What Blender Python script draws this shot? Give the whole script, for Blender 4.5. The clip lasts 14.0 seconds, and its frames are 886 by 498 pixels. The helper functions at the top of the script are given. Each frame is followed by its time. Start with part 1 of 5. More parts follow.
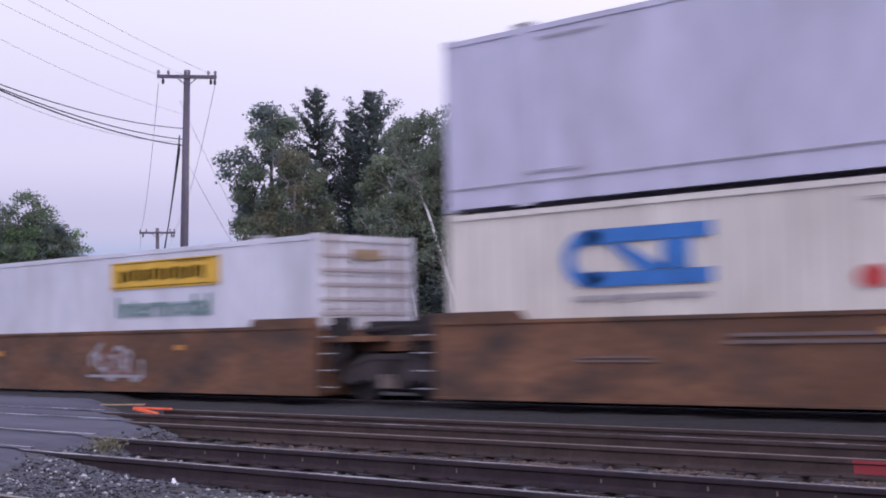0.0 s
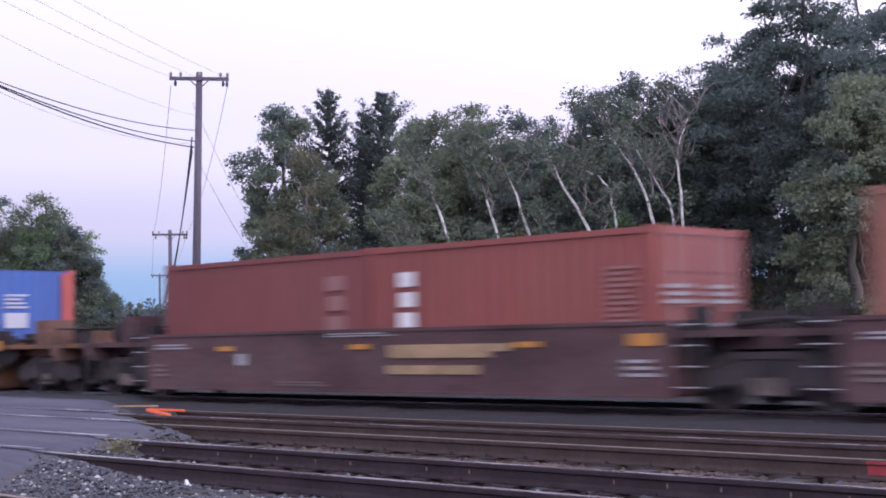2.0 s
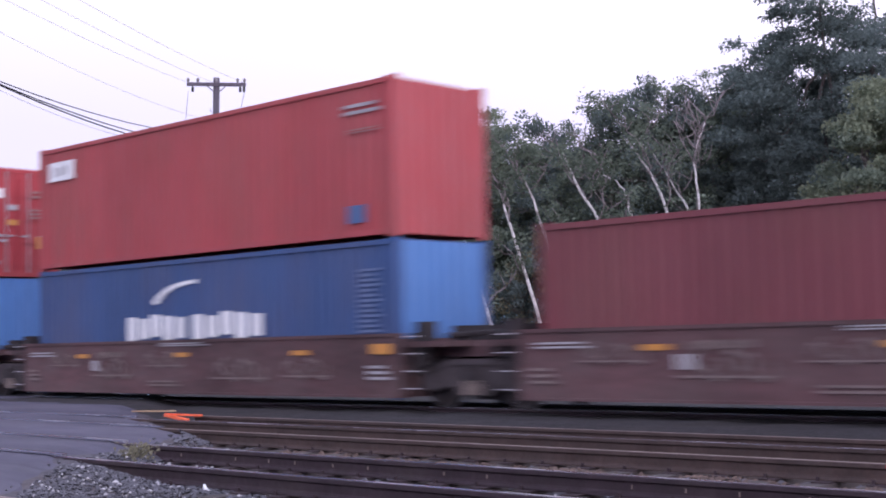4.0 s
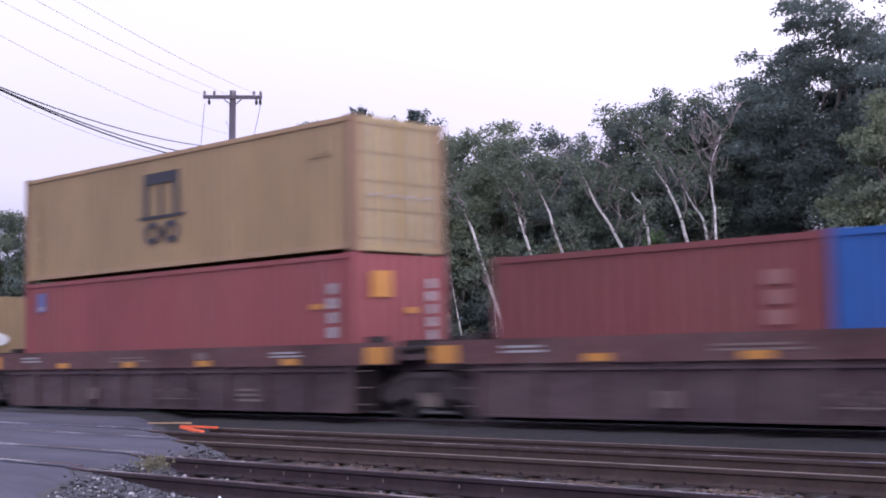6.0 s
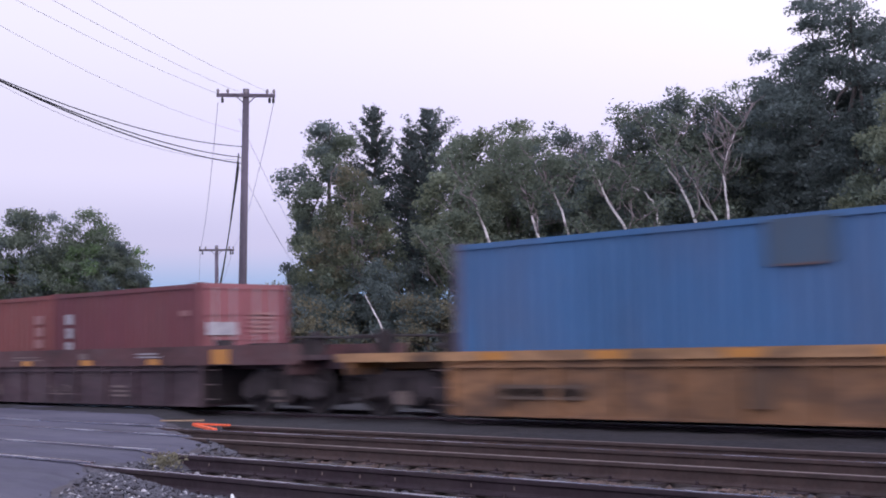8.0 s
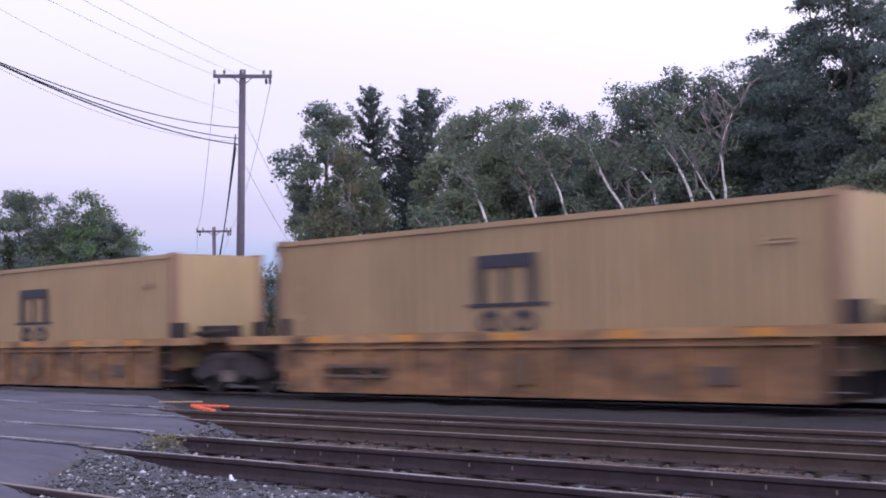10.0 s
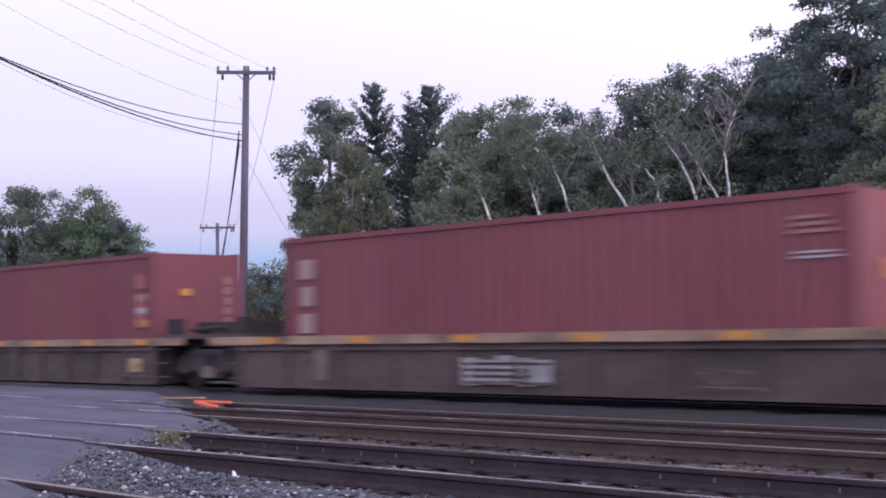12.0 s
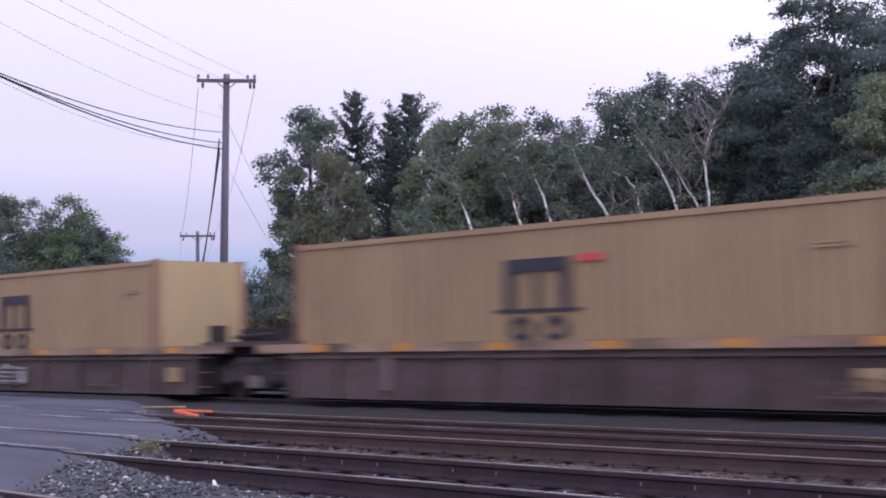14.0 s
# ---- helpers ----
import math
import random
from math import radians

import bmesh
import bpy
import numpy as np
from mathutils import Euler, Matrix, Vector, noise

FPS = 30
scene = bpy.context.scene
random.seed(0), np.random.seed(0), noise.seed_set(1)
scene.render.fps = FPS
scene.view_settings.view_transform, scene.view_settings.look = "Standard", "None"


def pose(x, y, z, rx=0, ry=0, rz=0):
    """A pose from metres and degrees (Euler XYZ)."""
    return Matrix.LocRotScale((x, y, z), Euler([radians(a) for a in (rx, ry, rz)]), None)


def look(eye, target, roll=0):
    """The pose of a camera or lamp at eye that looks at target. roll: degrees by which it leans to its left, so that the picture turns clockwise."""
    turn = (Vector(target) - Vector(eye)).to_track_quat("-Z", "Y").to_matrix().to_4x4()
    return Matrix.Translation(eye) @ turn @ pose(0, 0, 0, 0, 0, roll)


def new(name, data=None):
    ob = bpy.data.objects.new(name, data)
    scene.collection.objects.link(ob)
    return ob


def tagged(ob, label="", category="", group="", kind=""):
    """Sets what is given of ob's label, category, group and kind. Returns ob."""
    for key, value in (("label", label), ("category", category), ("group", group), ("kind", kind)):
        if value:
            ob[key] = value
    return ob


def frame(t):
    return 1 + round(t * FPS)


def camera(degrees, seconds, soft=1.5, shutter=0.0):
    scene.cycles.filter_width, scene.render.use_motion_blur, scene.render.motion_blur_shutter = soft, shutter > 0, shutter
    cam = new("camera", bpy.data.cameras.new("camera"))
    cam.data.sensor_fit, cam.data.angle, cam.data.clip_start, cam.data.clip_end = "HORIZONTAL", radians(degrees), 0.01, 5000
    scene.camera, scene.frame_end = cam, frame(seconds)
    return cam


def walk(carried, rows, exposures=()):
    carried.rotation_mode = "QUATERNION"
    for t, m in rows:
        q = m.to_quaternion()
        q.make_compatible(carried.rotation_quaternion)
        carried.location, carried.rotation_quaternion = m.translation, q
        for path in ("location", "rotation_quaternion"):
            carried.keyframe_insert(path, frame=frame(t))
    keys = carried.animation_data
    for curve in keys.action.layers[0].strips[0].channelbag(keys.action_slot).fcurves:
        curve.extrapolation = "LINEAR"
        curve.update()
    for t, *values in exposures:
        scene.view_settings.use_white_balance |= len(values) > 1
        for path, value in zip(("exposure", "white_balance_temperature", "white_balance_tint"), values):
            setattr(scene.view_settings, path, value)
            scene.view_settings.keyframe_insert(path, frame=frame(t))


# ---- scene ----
# ---- camera ----
EYE = (0.0, 0.0, 1.16)
VIEW = [  # seconds, heading, pitch, lean in degrees
    (0.0, 42.191, 3.660, -1.131),
    (0.5, 42.405, 3.691, -1.012),
    (1.0, 42.558, 3.720, -1.009),
    (1.5, 42.639, 3.723, -1.104),
    (2.0, 42.712, 3.719, -1.221),
    (2.5, 42.830, 3.724, -1.298),
    (3.0, 43.008, 3.723, -1.298),
    (3.5, 43.259, 3.820, -1.200),
    (3.7, 43.335, 3.865, -1.237),
    (5.8, 44.050, 4.411, -1.304),
    (6.0, 44.093, 4.488, -1.186),
    (6.5, 44.241, 4.576, -1.195),
    (7.0, 44.406, 4.606, -1.203),
    (7.5, 44.541, 4.615, -1.123),
    (8.0, 44.636, 4.438, -0.995),
    (8.2, 44.635, 4.333, -0.991),
    (10.3, 44.533, 3.504, -1.198),
    (10.5, 44.552, 3.445, -1.163),
    (11.0, 44.613, 3.404, -1.043),
    (11.5, 44.659, 3.414, -1.121),
    (12.0, 44.687, 3.462, -1.059),
    (12.5, 44.667, 3.522, -0.982),
    (13.0, 44.632, 3.626, -0.989),
    (13.5, 44.480, 3.706, -0.976),
    (14.0, 43.852, 3.798, -1.172),
]
cam = camera(36.75, 14.0, soft=1.85, shutter=0.45)
EXPOSURES = [(0.0, -0.45), (0.5, -0.54), (1.0, -0.36), (1.6, -0.18), (3.0, -0.2), (3.6, -0.12), (5.8, -0.18), (6.5, -0.22), (7.0, -0.42), (7.6, -0.34), (8.2, -0.34), (10.4, -0.22), (13.0, -0.25), (14.0, -0.32)]
walk(cam, [(t, pose(*EYE, 90 + p, 0, y) @ pose(0, 0, 0, 0, 0, r)) for t, y, p, r in VIEW], EXPOSURES)

# ---- sky and sun ----
world = bpy.data.worlds.new("dusk_sky")
world.use_nodes = True
scene.world = world
wn, wl = world.node_tree.nodes, world.node_tree.links
wn.clear()
sky = wn.new("ShaderNodeTexSky")
sky.sky_type, sky.sun_disc = "NISHITA", False
sky.sun_elevation, sky.sun_rotation = radians(4), radians(85)
sky.air_density, sky.dust_density, sky.ozone_density = 1.0, 2.0, 2.0
coord = wn.new("ShaderNodeTexCoord")
sep = wn.new("ShaderNodeSeparateXYZ")
wl.new(coord.outputs["Generated"], sep.inputs[0])
veil = wn.new("ShaderNodeValToRGB")  # thin evening cloud: blue low down, pale lilac above
veil.color_ramp.interpolation = "EASE"
for i, (at_z, col) in enumerate([(0.0, (0.27, 0.47, 0.88)), (0.04, (0.33, 0.52, 0.92)), (0.085, (0.70, 0.65, 0.99)), (0.14, (0.92, 0.84, 1.16)),
                                 (0.26, (1.07, 1.00, 1.24)), (1.0, (0.66, 0.72, 1.06))]):
    e = veil.color_ramp.elements[i] if i < 2 else veil.color_ramp.elements.new(at_z)
    e.position, e.color = at_z, (*col, 1)
wl.new(sep.outputs["Z"], veil.inputs[0])
glow_side = wn.new("ShaderNodeMapRange")  # the sky is lighter towards the set sun
glow_side.interpolation_type = "SMOOTHSTEP"
for i, v in zip((1, 2, 3, 4), (-1.0, 0.9, 1.02, 2.35)):
    glow_side.inputs[i].default_value = v
wl.new(sep.outputs["X"], glow_side.inputs[0])
b_sky, b_veil, add = wn.new("ShaderNodeBackground"), wn.new("ShaderNodeBackground"), wn.new("ShaderNodeAddShader")
b_sky.inputs[1].default_value = 0.05
wl.new(sky.outputs[0], b_sky.inputs[0])
wl.new(veil.outputs[0], b_veil.inputs[0])
wl.new(glow_side.outputs[0], b_veil.inputs[1])
wl.new(b_sky.outputs[0], add.inputs[0])
wl.new(b_veil.outputs[0], add.inputs[1])
wl.new(add.outputs[0], wn.new("ShaderNodeOutputWorld").inputs[0])
sun = new("sun", bpy.data.lights.new("sun", "SUN"))
sun.data.energy, sun.data.angle, sun.data.color = 0.55, radians(40), (1.0, 0.90, 0.88)
sun.matrix_world = look((60, -6, 22), (0, 10, 0))

# ---- materials ----
def mat(name, color, rough=0.7, metal=0.0, vary=0.25, scale=3.0, bump=0.0, bump_scale=40.0, dirt=None, dirt_amount=0.0,
        dirt_scale=1.2, per_island=False, per_object=False, stretch=(1, 1, 1), glow=0.0, translucent=0.0):
    m = bpy.data.materials.new(name)
    m.use_nodes = True
    n, l = m.node_tree.nodes, m.node_tree.links
    b = n["Principled BSDF"]
    b.inputs["Roughness"].default_value, b.inputs["Metallic"].default_value = rough, metal
    tc, mp = n.new("ShaderNodeTexCoord"), n.new("ShaderNodeMapping")
    mp.inputs["Scale"].default_value = stretch
    l.new(tc.outputs["Object"], mp.inputs[0])
    def tex(s, detail=5):
        t = n.new("ShaderNodeTexNoise")
        t.inputs["Scale"].default_value, t.inputs["Detail"].default_value = s, detail
        l.new(mp.outputs[0], t.inputs["Vector"])
        return t
    def span(src, lo, hi, a=0.3, z=0.7):
        r = n.new("ShaderNodeMapRange")
        for i, v in zip((1, 2, 3, 4), (a, z, lo, hi)):
            r.inputs[i].default_value = v
        l.new(src, r.inputs[0])
        return r.outputs[0]
    def mult(col, val):
        x = n.new("ShaderNodeVectorMath")
        x.operation = "SCALE"
        l.new(col, x.inputs[0])
        l.new(val, x.inputs["Scale"])
        return x.outputs[0]
    rgb = n.new("ShaderNodeRGB")
    rgb.outputs[0].default_value = (*color, 1)
    c = mult(rgb.outputs[0], span(tex(scale).outputs["Fac"], 1 - vary, 1 + vary))
    c = mult(c, span(tex(scale * 9).outputs["Fac"], 1 - vary * 0.5, 1 + vary * 0.5))
    if per_island:
        g = n.new("ShaderNodeNewGeometry")
        c = mult(c, span(g.outputs["Random Per Island"], 1.01 - per_island, 1.01 + per_island, 0, 1))
    if per_object:
        g = n.new("ShaderNodeObjectInfo")
        c = mult(c, span(g.outputs["Random"], 0.75, 1.25, 0, 1))
    if dirt:
        x = n.new("ShaderNodeMix")
        x.data_type = "RGBA"
        x.inputs["B"].default_value = (*dirt, 1)
        l.new(c, x.inputs["A"])
        l.new(span(tex(dirt_scale, 8).outputs["Fac"], 0, dirt_amount, 0.48, 0.68), x.inputs["Factor"])
        c = x.outputs["Result"]
    l.new(c, b.inputs["Base Color"])
    l.new(span(tex(scale * 4).outputs["Fac"], max(0.05, rough - 0.12), min(1, rough + 0.12)), b.inputs["Roughness"])
    if bump:
        bp = n.new("ShaderNodeBump")
        bp.inputs["Strength"].default_value, bp.inputs["Distance"].default_value = 0.8, bump
        l.new(tex(bump_scale, 6).outputs["Fac"], bp.inputs["Height"])
        l.new(bp.outputs[0], b.inputs["Normal"])
    if glow:
        l.new(c, b.inputs["Emission Color"])
        b.inputs["Emission Strength"].default_value = glow
    if translucent:
        t, mx = n.new("ShaderNodeBsdfTranslucent"), n.new("ShaderNodeMixShader")
        l.new(c, t.inputs[0])
        mx.inputs[0].default_value = translucent
        l.new(b.outputs[0], mx.inputs[1])
        l.new(t.outputs[0], mx.inputs[2])
        l.new(mx.outputs[0], n["Material Output"].inputs[0])
    return m

def wagon_paint(color):
    """Wagon steel with dust, soot and scraped patches drawn out lengthways."""
    key = ("wagon", color)
    if key not in PAINTS:
        m = mat("wagon_paint", color, 0.7, 0, 0.42, 0.6, 0.003, 12, *(((0.035, 0.027, 0.026), 0.8) if max(color) > 0.15 else ((0.125, 0.085, 0.085), 0.45)), 0.9, stretch=(0.7, 1, 1.6))
        PAINTS[key] = m
    return PAINTS[key]

PAINTS = {}
def paint(color, dirt=(0.13, 0.07, 0.045), amount=0.2):
    """Weathered container or wagon paint."""
    key = (color, dirt, amount)
    if key not in PAINTS:
        PAINTS[key] = mat("paint", color, 0.55, 0, 0.12, 0.5, 0.003, 9, dirt, amount, 0.9, stretch=(1, 1, 0.35))
    return PAINTS[key]

M_ASPHALT = mat("asphalt", (0.062, 0.057, 0.086), 0.88, 0, 0.25, 0.7, 0.004, 60, (0.13, 0.12, 0.155), 0.55, 0.5, stretch=(0.35, 1.2, 1))
M_BALLAST = mat("ballast", (0.070, 0.063, 0.076), 0.9, 0, 0.45, 9, 0.03, 22, (0.10, 0.065, 0.05), 0.5, 0.6)
# Oily ballast, made near-black to hold the shade under the wagons too.
M_OILY_SHADED = mat("oily_shaded_ballast", (0.019, 0.016, 0.019), 0.9, 0, 0.45, 9, 0.02, 22, (0.028, 0.021, 0.02), 0.5, 0.6)
M_STONE = mat("stone", (0.080, 0.077, 0.092), 0.85, 0, 0.3, 8, per_island=0.3)
M_PALE_STONE = mat("pale_stone", (0.36, 0.345, 0.36), 0.85, 0, 0.15, 8, per_island=0.3)
M_GROUND = mat("ground", (0.06, 0.062, 0.045), 0.95, 0, 0.4, 0.4, 0.03, 5, (0.08, 0.065, 0.05), 0.6, 0.08)
M_TIE = mat("tie_wood", (0.054, 0.043, 0.042), 0.9, 0, 0.4, 4, 0.006, 30, stretch=(1, 0.2, 1), per_object=True)
M_RAIL = mat("rail_rust", (0.035, 0.021, 0.028), 0.75, 0.2, 0.3, 2.5, 0.002, 60, (0.055, 0.04, 0.04), 0.6, 0.8)
M_RAIL2 = mat("rail_brown", (0.060, 0.038, 0.035), 0.8, 0.1, 0.3, 2.5, 0.002, 60, (0.05, 0.037, 0.035), 0.6, 0.8)
M_HEAD = mat("rail_head", (0.55, 0.53, 0.60), 0.24, 0.9, 0.15, 1.5, stretch=(0.1, 1, 1))
M_MAIN_HEAD = mat("main_line_rail_head", (0.72, 0.70, 0.76), 0.2, 0.9, 0.15, 1.5, stretch=(0.1, 1, 1))
M_RUSTY_STONE = mat("rusty_stone", (0.100, 0.066, 0.054), 0.9, 0, 0.3, 8, per_island=0.35)
M_CLIP = mat("clip_steel", (0.20, 0.155, 0.14), 0.8, 0.1, 0.3, 6)
M_DULL = mat("dull_head", (0.22, 0.17, 0.15), 0.55, 0.4, 0.2, 1.5)
M_STEEL = mat("dark_steel", (0.032, 0.026, 0.029), 0.85, 0.15, 0.3, 3, 0.003, 30, (0.045, 0.03, 0.028), 0.5, 2)
M_TRUCK = mat("truck_steel", (0.062, 0.049, 0.053), 0.85, 0.05, 0.35, 3, 0.003, 30, (0.036, 0.028, 0.03), 0.6, 2)
M_TREAD = mat("wheel_tread", (0.10, 0.085, 0.085), 0.45, 0.8, 0.2, 3)
M_POLE = mat("pole_wood", (0.112, 0.094, 0.122), 0.9, 0, 0.3, 3, 0.006, 25, stretch=(1, 1, 0.1))
M_WIRE = mat("wire", (0.03, 0.03, 0.035), 0.6)
M_WIRE2 = mat("bare_wire", (0.46, 0.43, 0.50), 0.5, 0.3)
M_GLASS = mat("insulator", (0.25, 0.22, 0.24), 0.25)
M_BARK = mat("bark", (0.11, 0.095, 0.09), 0.95, 0, 0.35, 3, 0.01, 20, stretch=(1, 1, 0.25))
M_TWIG = mat("twig", (0.24, 0.205, 0.21), 0.9, 0, 0.3, 3)
M_BIRCH = mat("birch_bark", (0.62, 0.58, 0.58), 0.8, 0, 0.2, 2, 0.004, 20, (0.16, 0.13, 0.12), 0.8, 2.2, stretch=(1, 1, 1.6))
def leaf_mat(name, col, tr=0.35):
    m = mat(name, col, 0.85, 0, 0.3, 0.35, per_island=0.10, translucent=tr)
    m.node_tree.nodes["Principled BSDF"].inputs["Specular IOR Level"].default_value = 0.12
    return m
M_LEAF = leaf_mat("leaf_green", (0.168, 0.200, 0.152), 0.4)
M_LEAF_DARK = leaf_mat("leaf_dark", (0.150, 0.184, 0.174), 0.45)
M_LEAF_PALE = leaf_mat("leaf_pale", (0.200, 0.225, 0.155), 0.4)
M_LEAF_AUT = leaf_mat("leaf_autumn", (0.225, 0.210, 0.145), 0.4)
M_LEAF_FRESH = leaf_mat("leaf_fresh", (0.135, 0.200, 0.100))
M_NEEDLE = leaf_mat("needle", (0.100, 0.124, 0.120), 0.35)
M_ORANGE = mat("orange_marker_paint", (0.95, 0.16, 0.06), 0.5, 0, 0.1, 4)
M_RED = mat("red_marker_paint", (0.30, 0.035, 0.045), 0.5, 0, 0.1, 4)
M_WHITE = mat("white_paint", (0.78, 0.77, 0.78), 0.6, 0, 0.1, 2)
M_YELLOW = mat("reflector_yellow", (0.50, 0.215, 0.045), 0.45, 0, 0.12, 3)
M_GREY = mat("stencil_grey", (0.34, 0.32, 0.34), 0.7, 0, 0.3, 6)
M_RUNG = mat("rung_paint", (0.45, 0.43, 0.46), 0.6, 0, 0.2, 5)
M_BLACK = mat("black_paint", (0.025, 0.025, 0.03), 0.6, 0, 0.2, 3)

# ---- mesh helpers ----
class Mesh:
    """Collects boxes, tubes and faces for one mesh."""
    def __init__(self):
        self.v, self.f = [], []
    def box(self, x0, x1, y0, y1, z0, z1):
        return self.hexa([(x0, y0, z0), (x1, y0, z0), (x1, y1, z0), (x0, y1, z0),
                          (x0, y0, z1), (x1, y0, z1), (x1, y1, z1), (x0, y1, z1)])
    def hexa(self, p):
        k = len(self.v)
        self.v += [tuple(q) for q in p]
        self.f += [tuple(k + i for i in q) for q in ((0, 3, 2, 1), (4, 5, 6, 7), (0, 1, 5, 4), (1, 2, 6, 5), (2, 3, 7, 6), (3, 0, 4, 7))]
        return self
    def prism(self, outline, y0, y1):
        """An outline of (x, z), counter-clockwise seen from -y, pulled from y0 to y1."""
        k, n = len(self.v), len(outline)
        self.v += [(x, y0, z) for x, z in outline] + [(x, y1, z) for x, z in outline]
        self.f += [tuple(k + i for i in range(n)), tuple(k + n + i for i in reversed(range(n)))]
        self.f += [(k + i, k + n + i, k + n + (i + 1) % n, k + (i + 1) % n) for i in range(n)]
        return self
    def tube(self, points, radii, sides=7):
        pts = [Vector(p) for p in points]
        rings = []
        for i, p in enumerate(pts):
            d = (pts[min(i + 1, len(pts) - 1)] - pts[max(i - 1, 0)]).normalized()
            a = d.orthogonal().normalized()
            b = d.cross(a)
            rings.append(len(self.v))
            self.v += [tuple(p + (a * math.cos(2 * math.pi * j / sides) + b * math.sin(2 * math.pi * j / sides)) * radii[i]) for j in range(sides)]
        for r, q in zip(rings, rings[1:]):
            self.f += [(r + j, r + (j + 1) % sides, q + (j + 1) % sides, q + j) for j in range(sides)]
        self.f += [tuple(rings[0] + j for j in reversed(range(sides))), tuple(rings[-1] + j for j in range(sides))]
        return self
    def disc(self, x, y, z, r, half, sides=20, axis="y"):
        a, b = ((x, y - half, z), (x, y + half, z)) if axis == "y" else (((x - half, y, z), (x + half, y, z)) if axis == "x" else ((x, y, z - half), (x, y, z + half)))
        return self.tube([a, b], [r, r], sides)
    def make(self, name):
        me = bpy.data.meshes.new(name)
        me.from_pydata(self.v, [], self.f)
        me.update()
        return me

def part(name, mesh, material, parent=None, label="", smooth=False, bevel=0.0):
    me = mesh.make(name) if isinstance(mesh, Mesh) else mesh
    if not me.materials:
        me.materials.append(material)
    if smooth:
        me.polygons.foreach_set("use_smooth", [True] * len(me.polygons))
    ob = new(name, me)
    ob.parent = parent
    if bevel:
        m = ob.modifiers.new("edge", "BEVEL")
        m.width, m.segments, m.limit_method = bevel, 2, "ANGLE"
    return tagged(ob, label)

def thing(name, label, category, m=None, group=""):
    ob = tagged(new(name), label, category, group)
    ob.empty_display_size = 0.3
    if m:
        ob.matrix_basis = m
    return ob

def quads_mesh(name, verts, per=4):
    """A mesh of loose faces with per corners each from an array of corners."""
    me = bpy.data.meshes.new(name)
    n = len(verts) // per
    me.vertices.add(len(verts))
    me.vertices.foreach_set("co", np.asarray(verts, dtype=np.float32).ravel())
    me.loops.add(n * per)
    me.loops.foreach_set("vertex_index", np.arange(n * per, dtype=np.int32))
    me.polygons.add(n)
    me.polygons.foreach_set("loop_start", np.arange(0, n * per, per, dtype=np.int32))
    me.update(calc_edges=True)
    return me

# ---- ground, road, tracks ----
LEVEL = -0.24  # foot of the ballast below the rails' tops
g = Mesh()
g.v = [(-2600, -2600, LEVEL - 0.12), (2600, -2600, LEVEL - 0.12), (2600, 2600, LEVEL - 0.12), (-2600, 2600, LEVEL - 0.12)]
g.f = [(0, 1, 2, 3)]
tagged(part("ground", g, M_GROUND), "dark earth and low weeds beside the railway", "ground", kind="structure")

def road_edge(y):
    """x of the ragged right-hand edge of the road."""
    return -10.05 - (y - 5.48) * 1.31 + 0.22 * noise.noise(Vector((y * 0.9, 3.1, 0))) + 0.12 * noise.noise(Vector((y * 3.1, 1.1, 0))) + 1.8 * math.exp(-((y - 10.6) / 2.0) ** 2)

def mound(x, y):
    """Gravel heaped up to the road's edge."""
    d = min(1.0, max(0.0, (x - road_edge(y)) / (2.2 if y < 7.5 else 0.9)))
    return 0.20 * (1 - d * d * (3 - 2 * d)) * (1.0 if y < 14.5 else 0.5)

def ballast_bed(y0, y1, material, label):
    m = Mesh()
    xs, ys = np.arange(-46, 8.01, 0.3), np.arange(y0, y1, 0.3)
    for y in ys:
        for x in xs:
            e = Vector((x, y, 0))
            z = LEVEL + 0.045 * noise.noise(e * 1.1) + 0.03 * noise.noise(e * 3.3)
            z += mound(x, y)
            k = min(1.0, max(0.0, (y - 14.2) / 1.0))  # the main line lies in ballast up to its rails' heads
            z += 0.17 * k * k * (3 - 2 * k)
            m.v.append((x, y, z))
    w = len(xs)
    m.f = [(j * w + i, j * w + i + 1, (j + 1) * w + i + 1, (j + 1) * w + i) for j in range(len(ys) - 1) for i in range(w - 1)]
    return tagged(part("ballast", m, material, smooth=True), label, "ballast", kind="structure")
ballast_bed(2.5, 14.21, M_BALLAST, "grey crushed-stone ballast under and between the tracks")
ballast_bed(14.2, 24.01, M_OILY_SHADED, "dark oily main-line ballast with the train's shade in its colour")

def road():
    m = Mesh()
    ys = list(np.arange(-14, 40, 0.2))
    for y in ys:
        e = road_edge(y)
        z = 0.012 + 0.012 * noise.noise(Vector((y, 7, 0)))
        m.v += [(e + 0.22, y, LEVEL + 0.02), (e - 0.12, y, z - 0.055), (e - 0.65, y, z), (e - 6, y, z + 0.02), (e - 14, y, z)]
    m.f = [(j * 5 + i, j * 5 + i + 1, j * 5 + i + 6, j * 5 + i + 5) for j in range(len(ys) - 1) for i in range(4)]
    m.f = [tuple(reversed(q)) for q in m.f]
    return tagged(part("road", m, M_ASPHALT), "worn grey asphalt road across the tracks", "road", kind="structure")
road()
far = Mesh()
far.v = [(-62, 40.2, -0.02), (-76, 40.2, -0.02), (-290, 190, -0.3), (-276, 190, -0.3)]
far.f = [(0, 3, 2, 1)]
tagged(part("road", far, M_ASPHALT), "grey asphalt road running away between trees", "road", kind="structure")

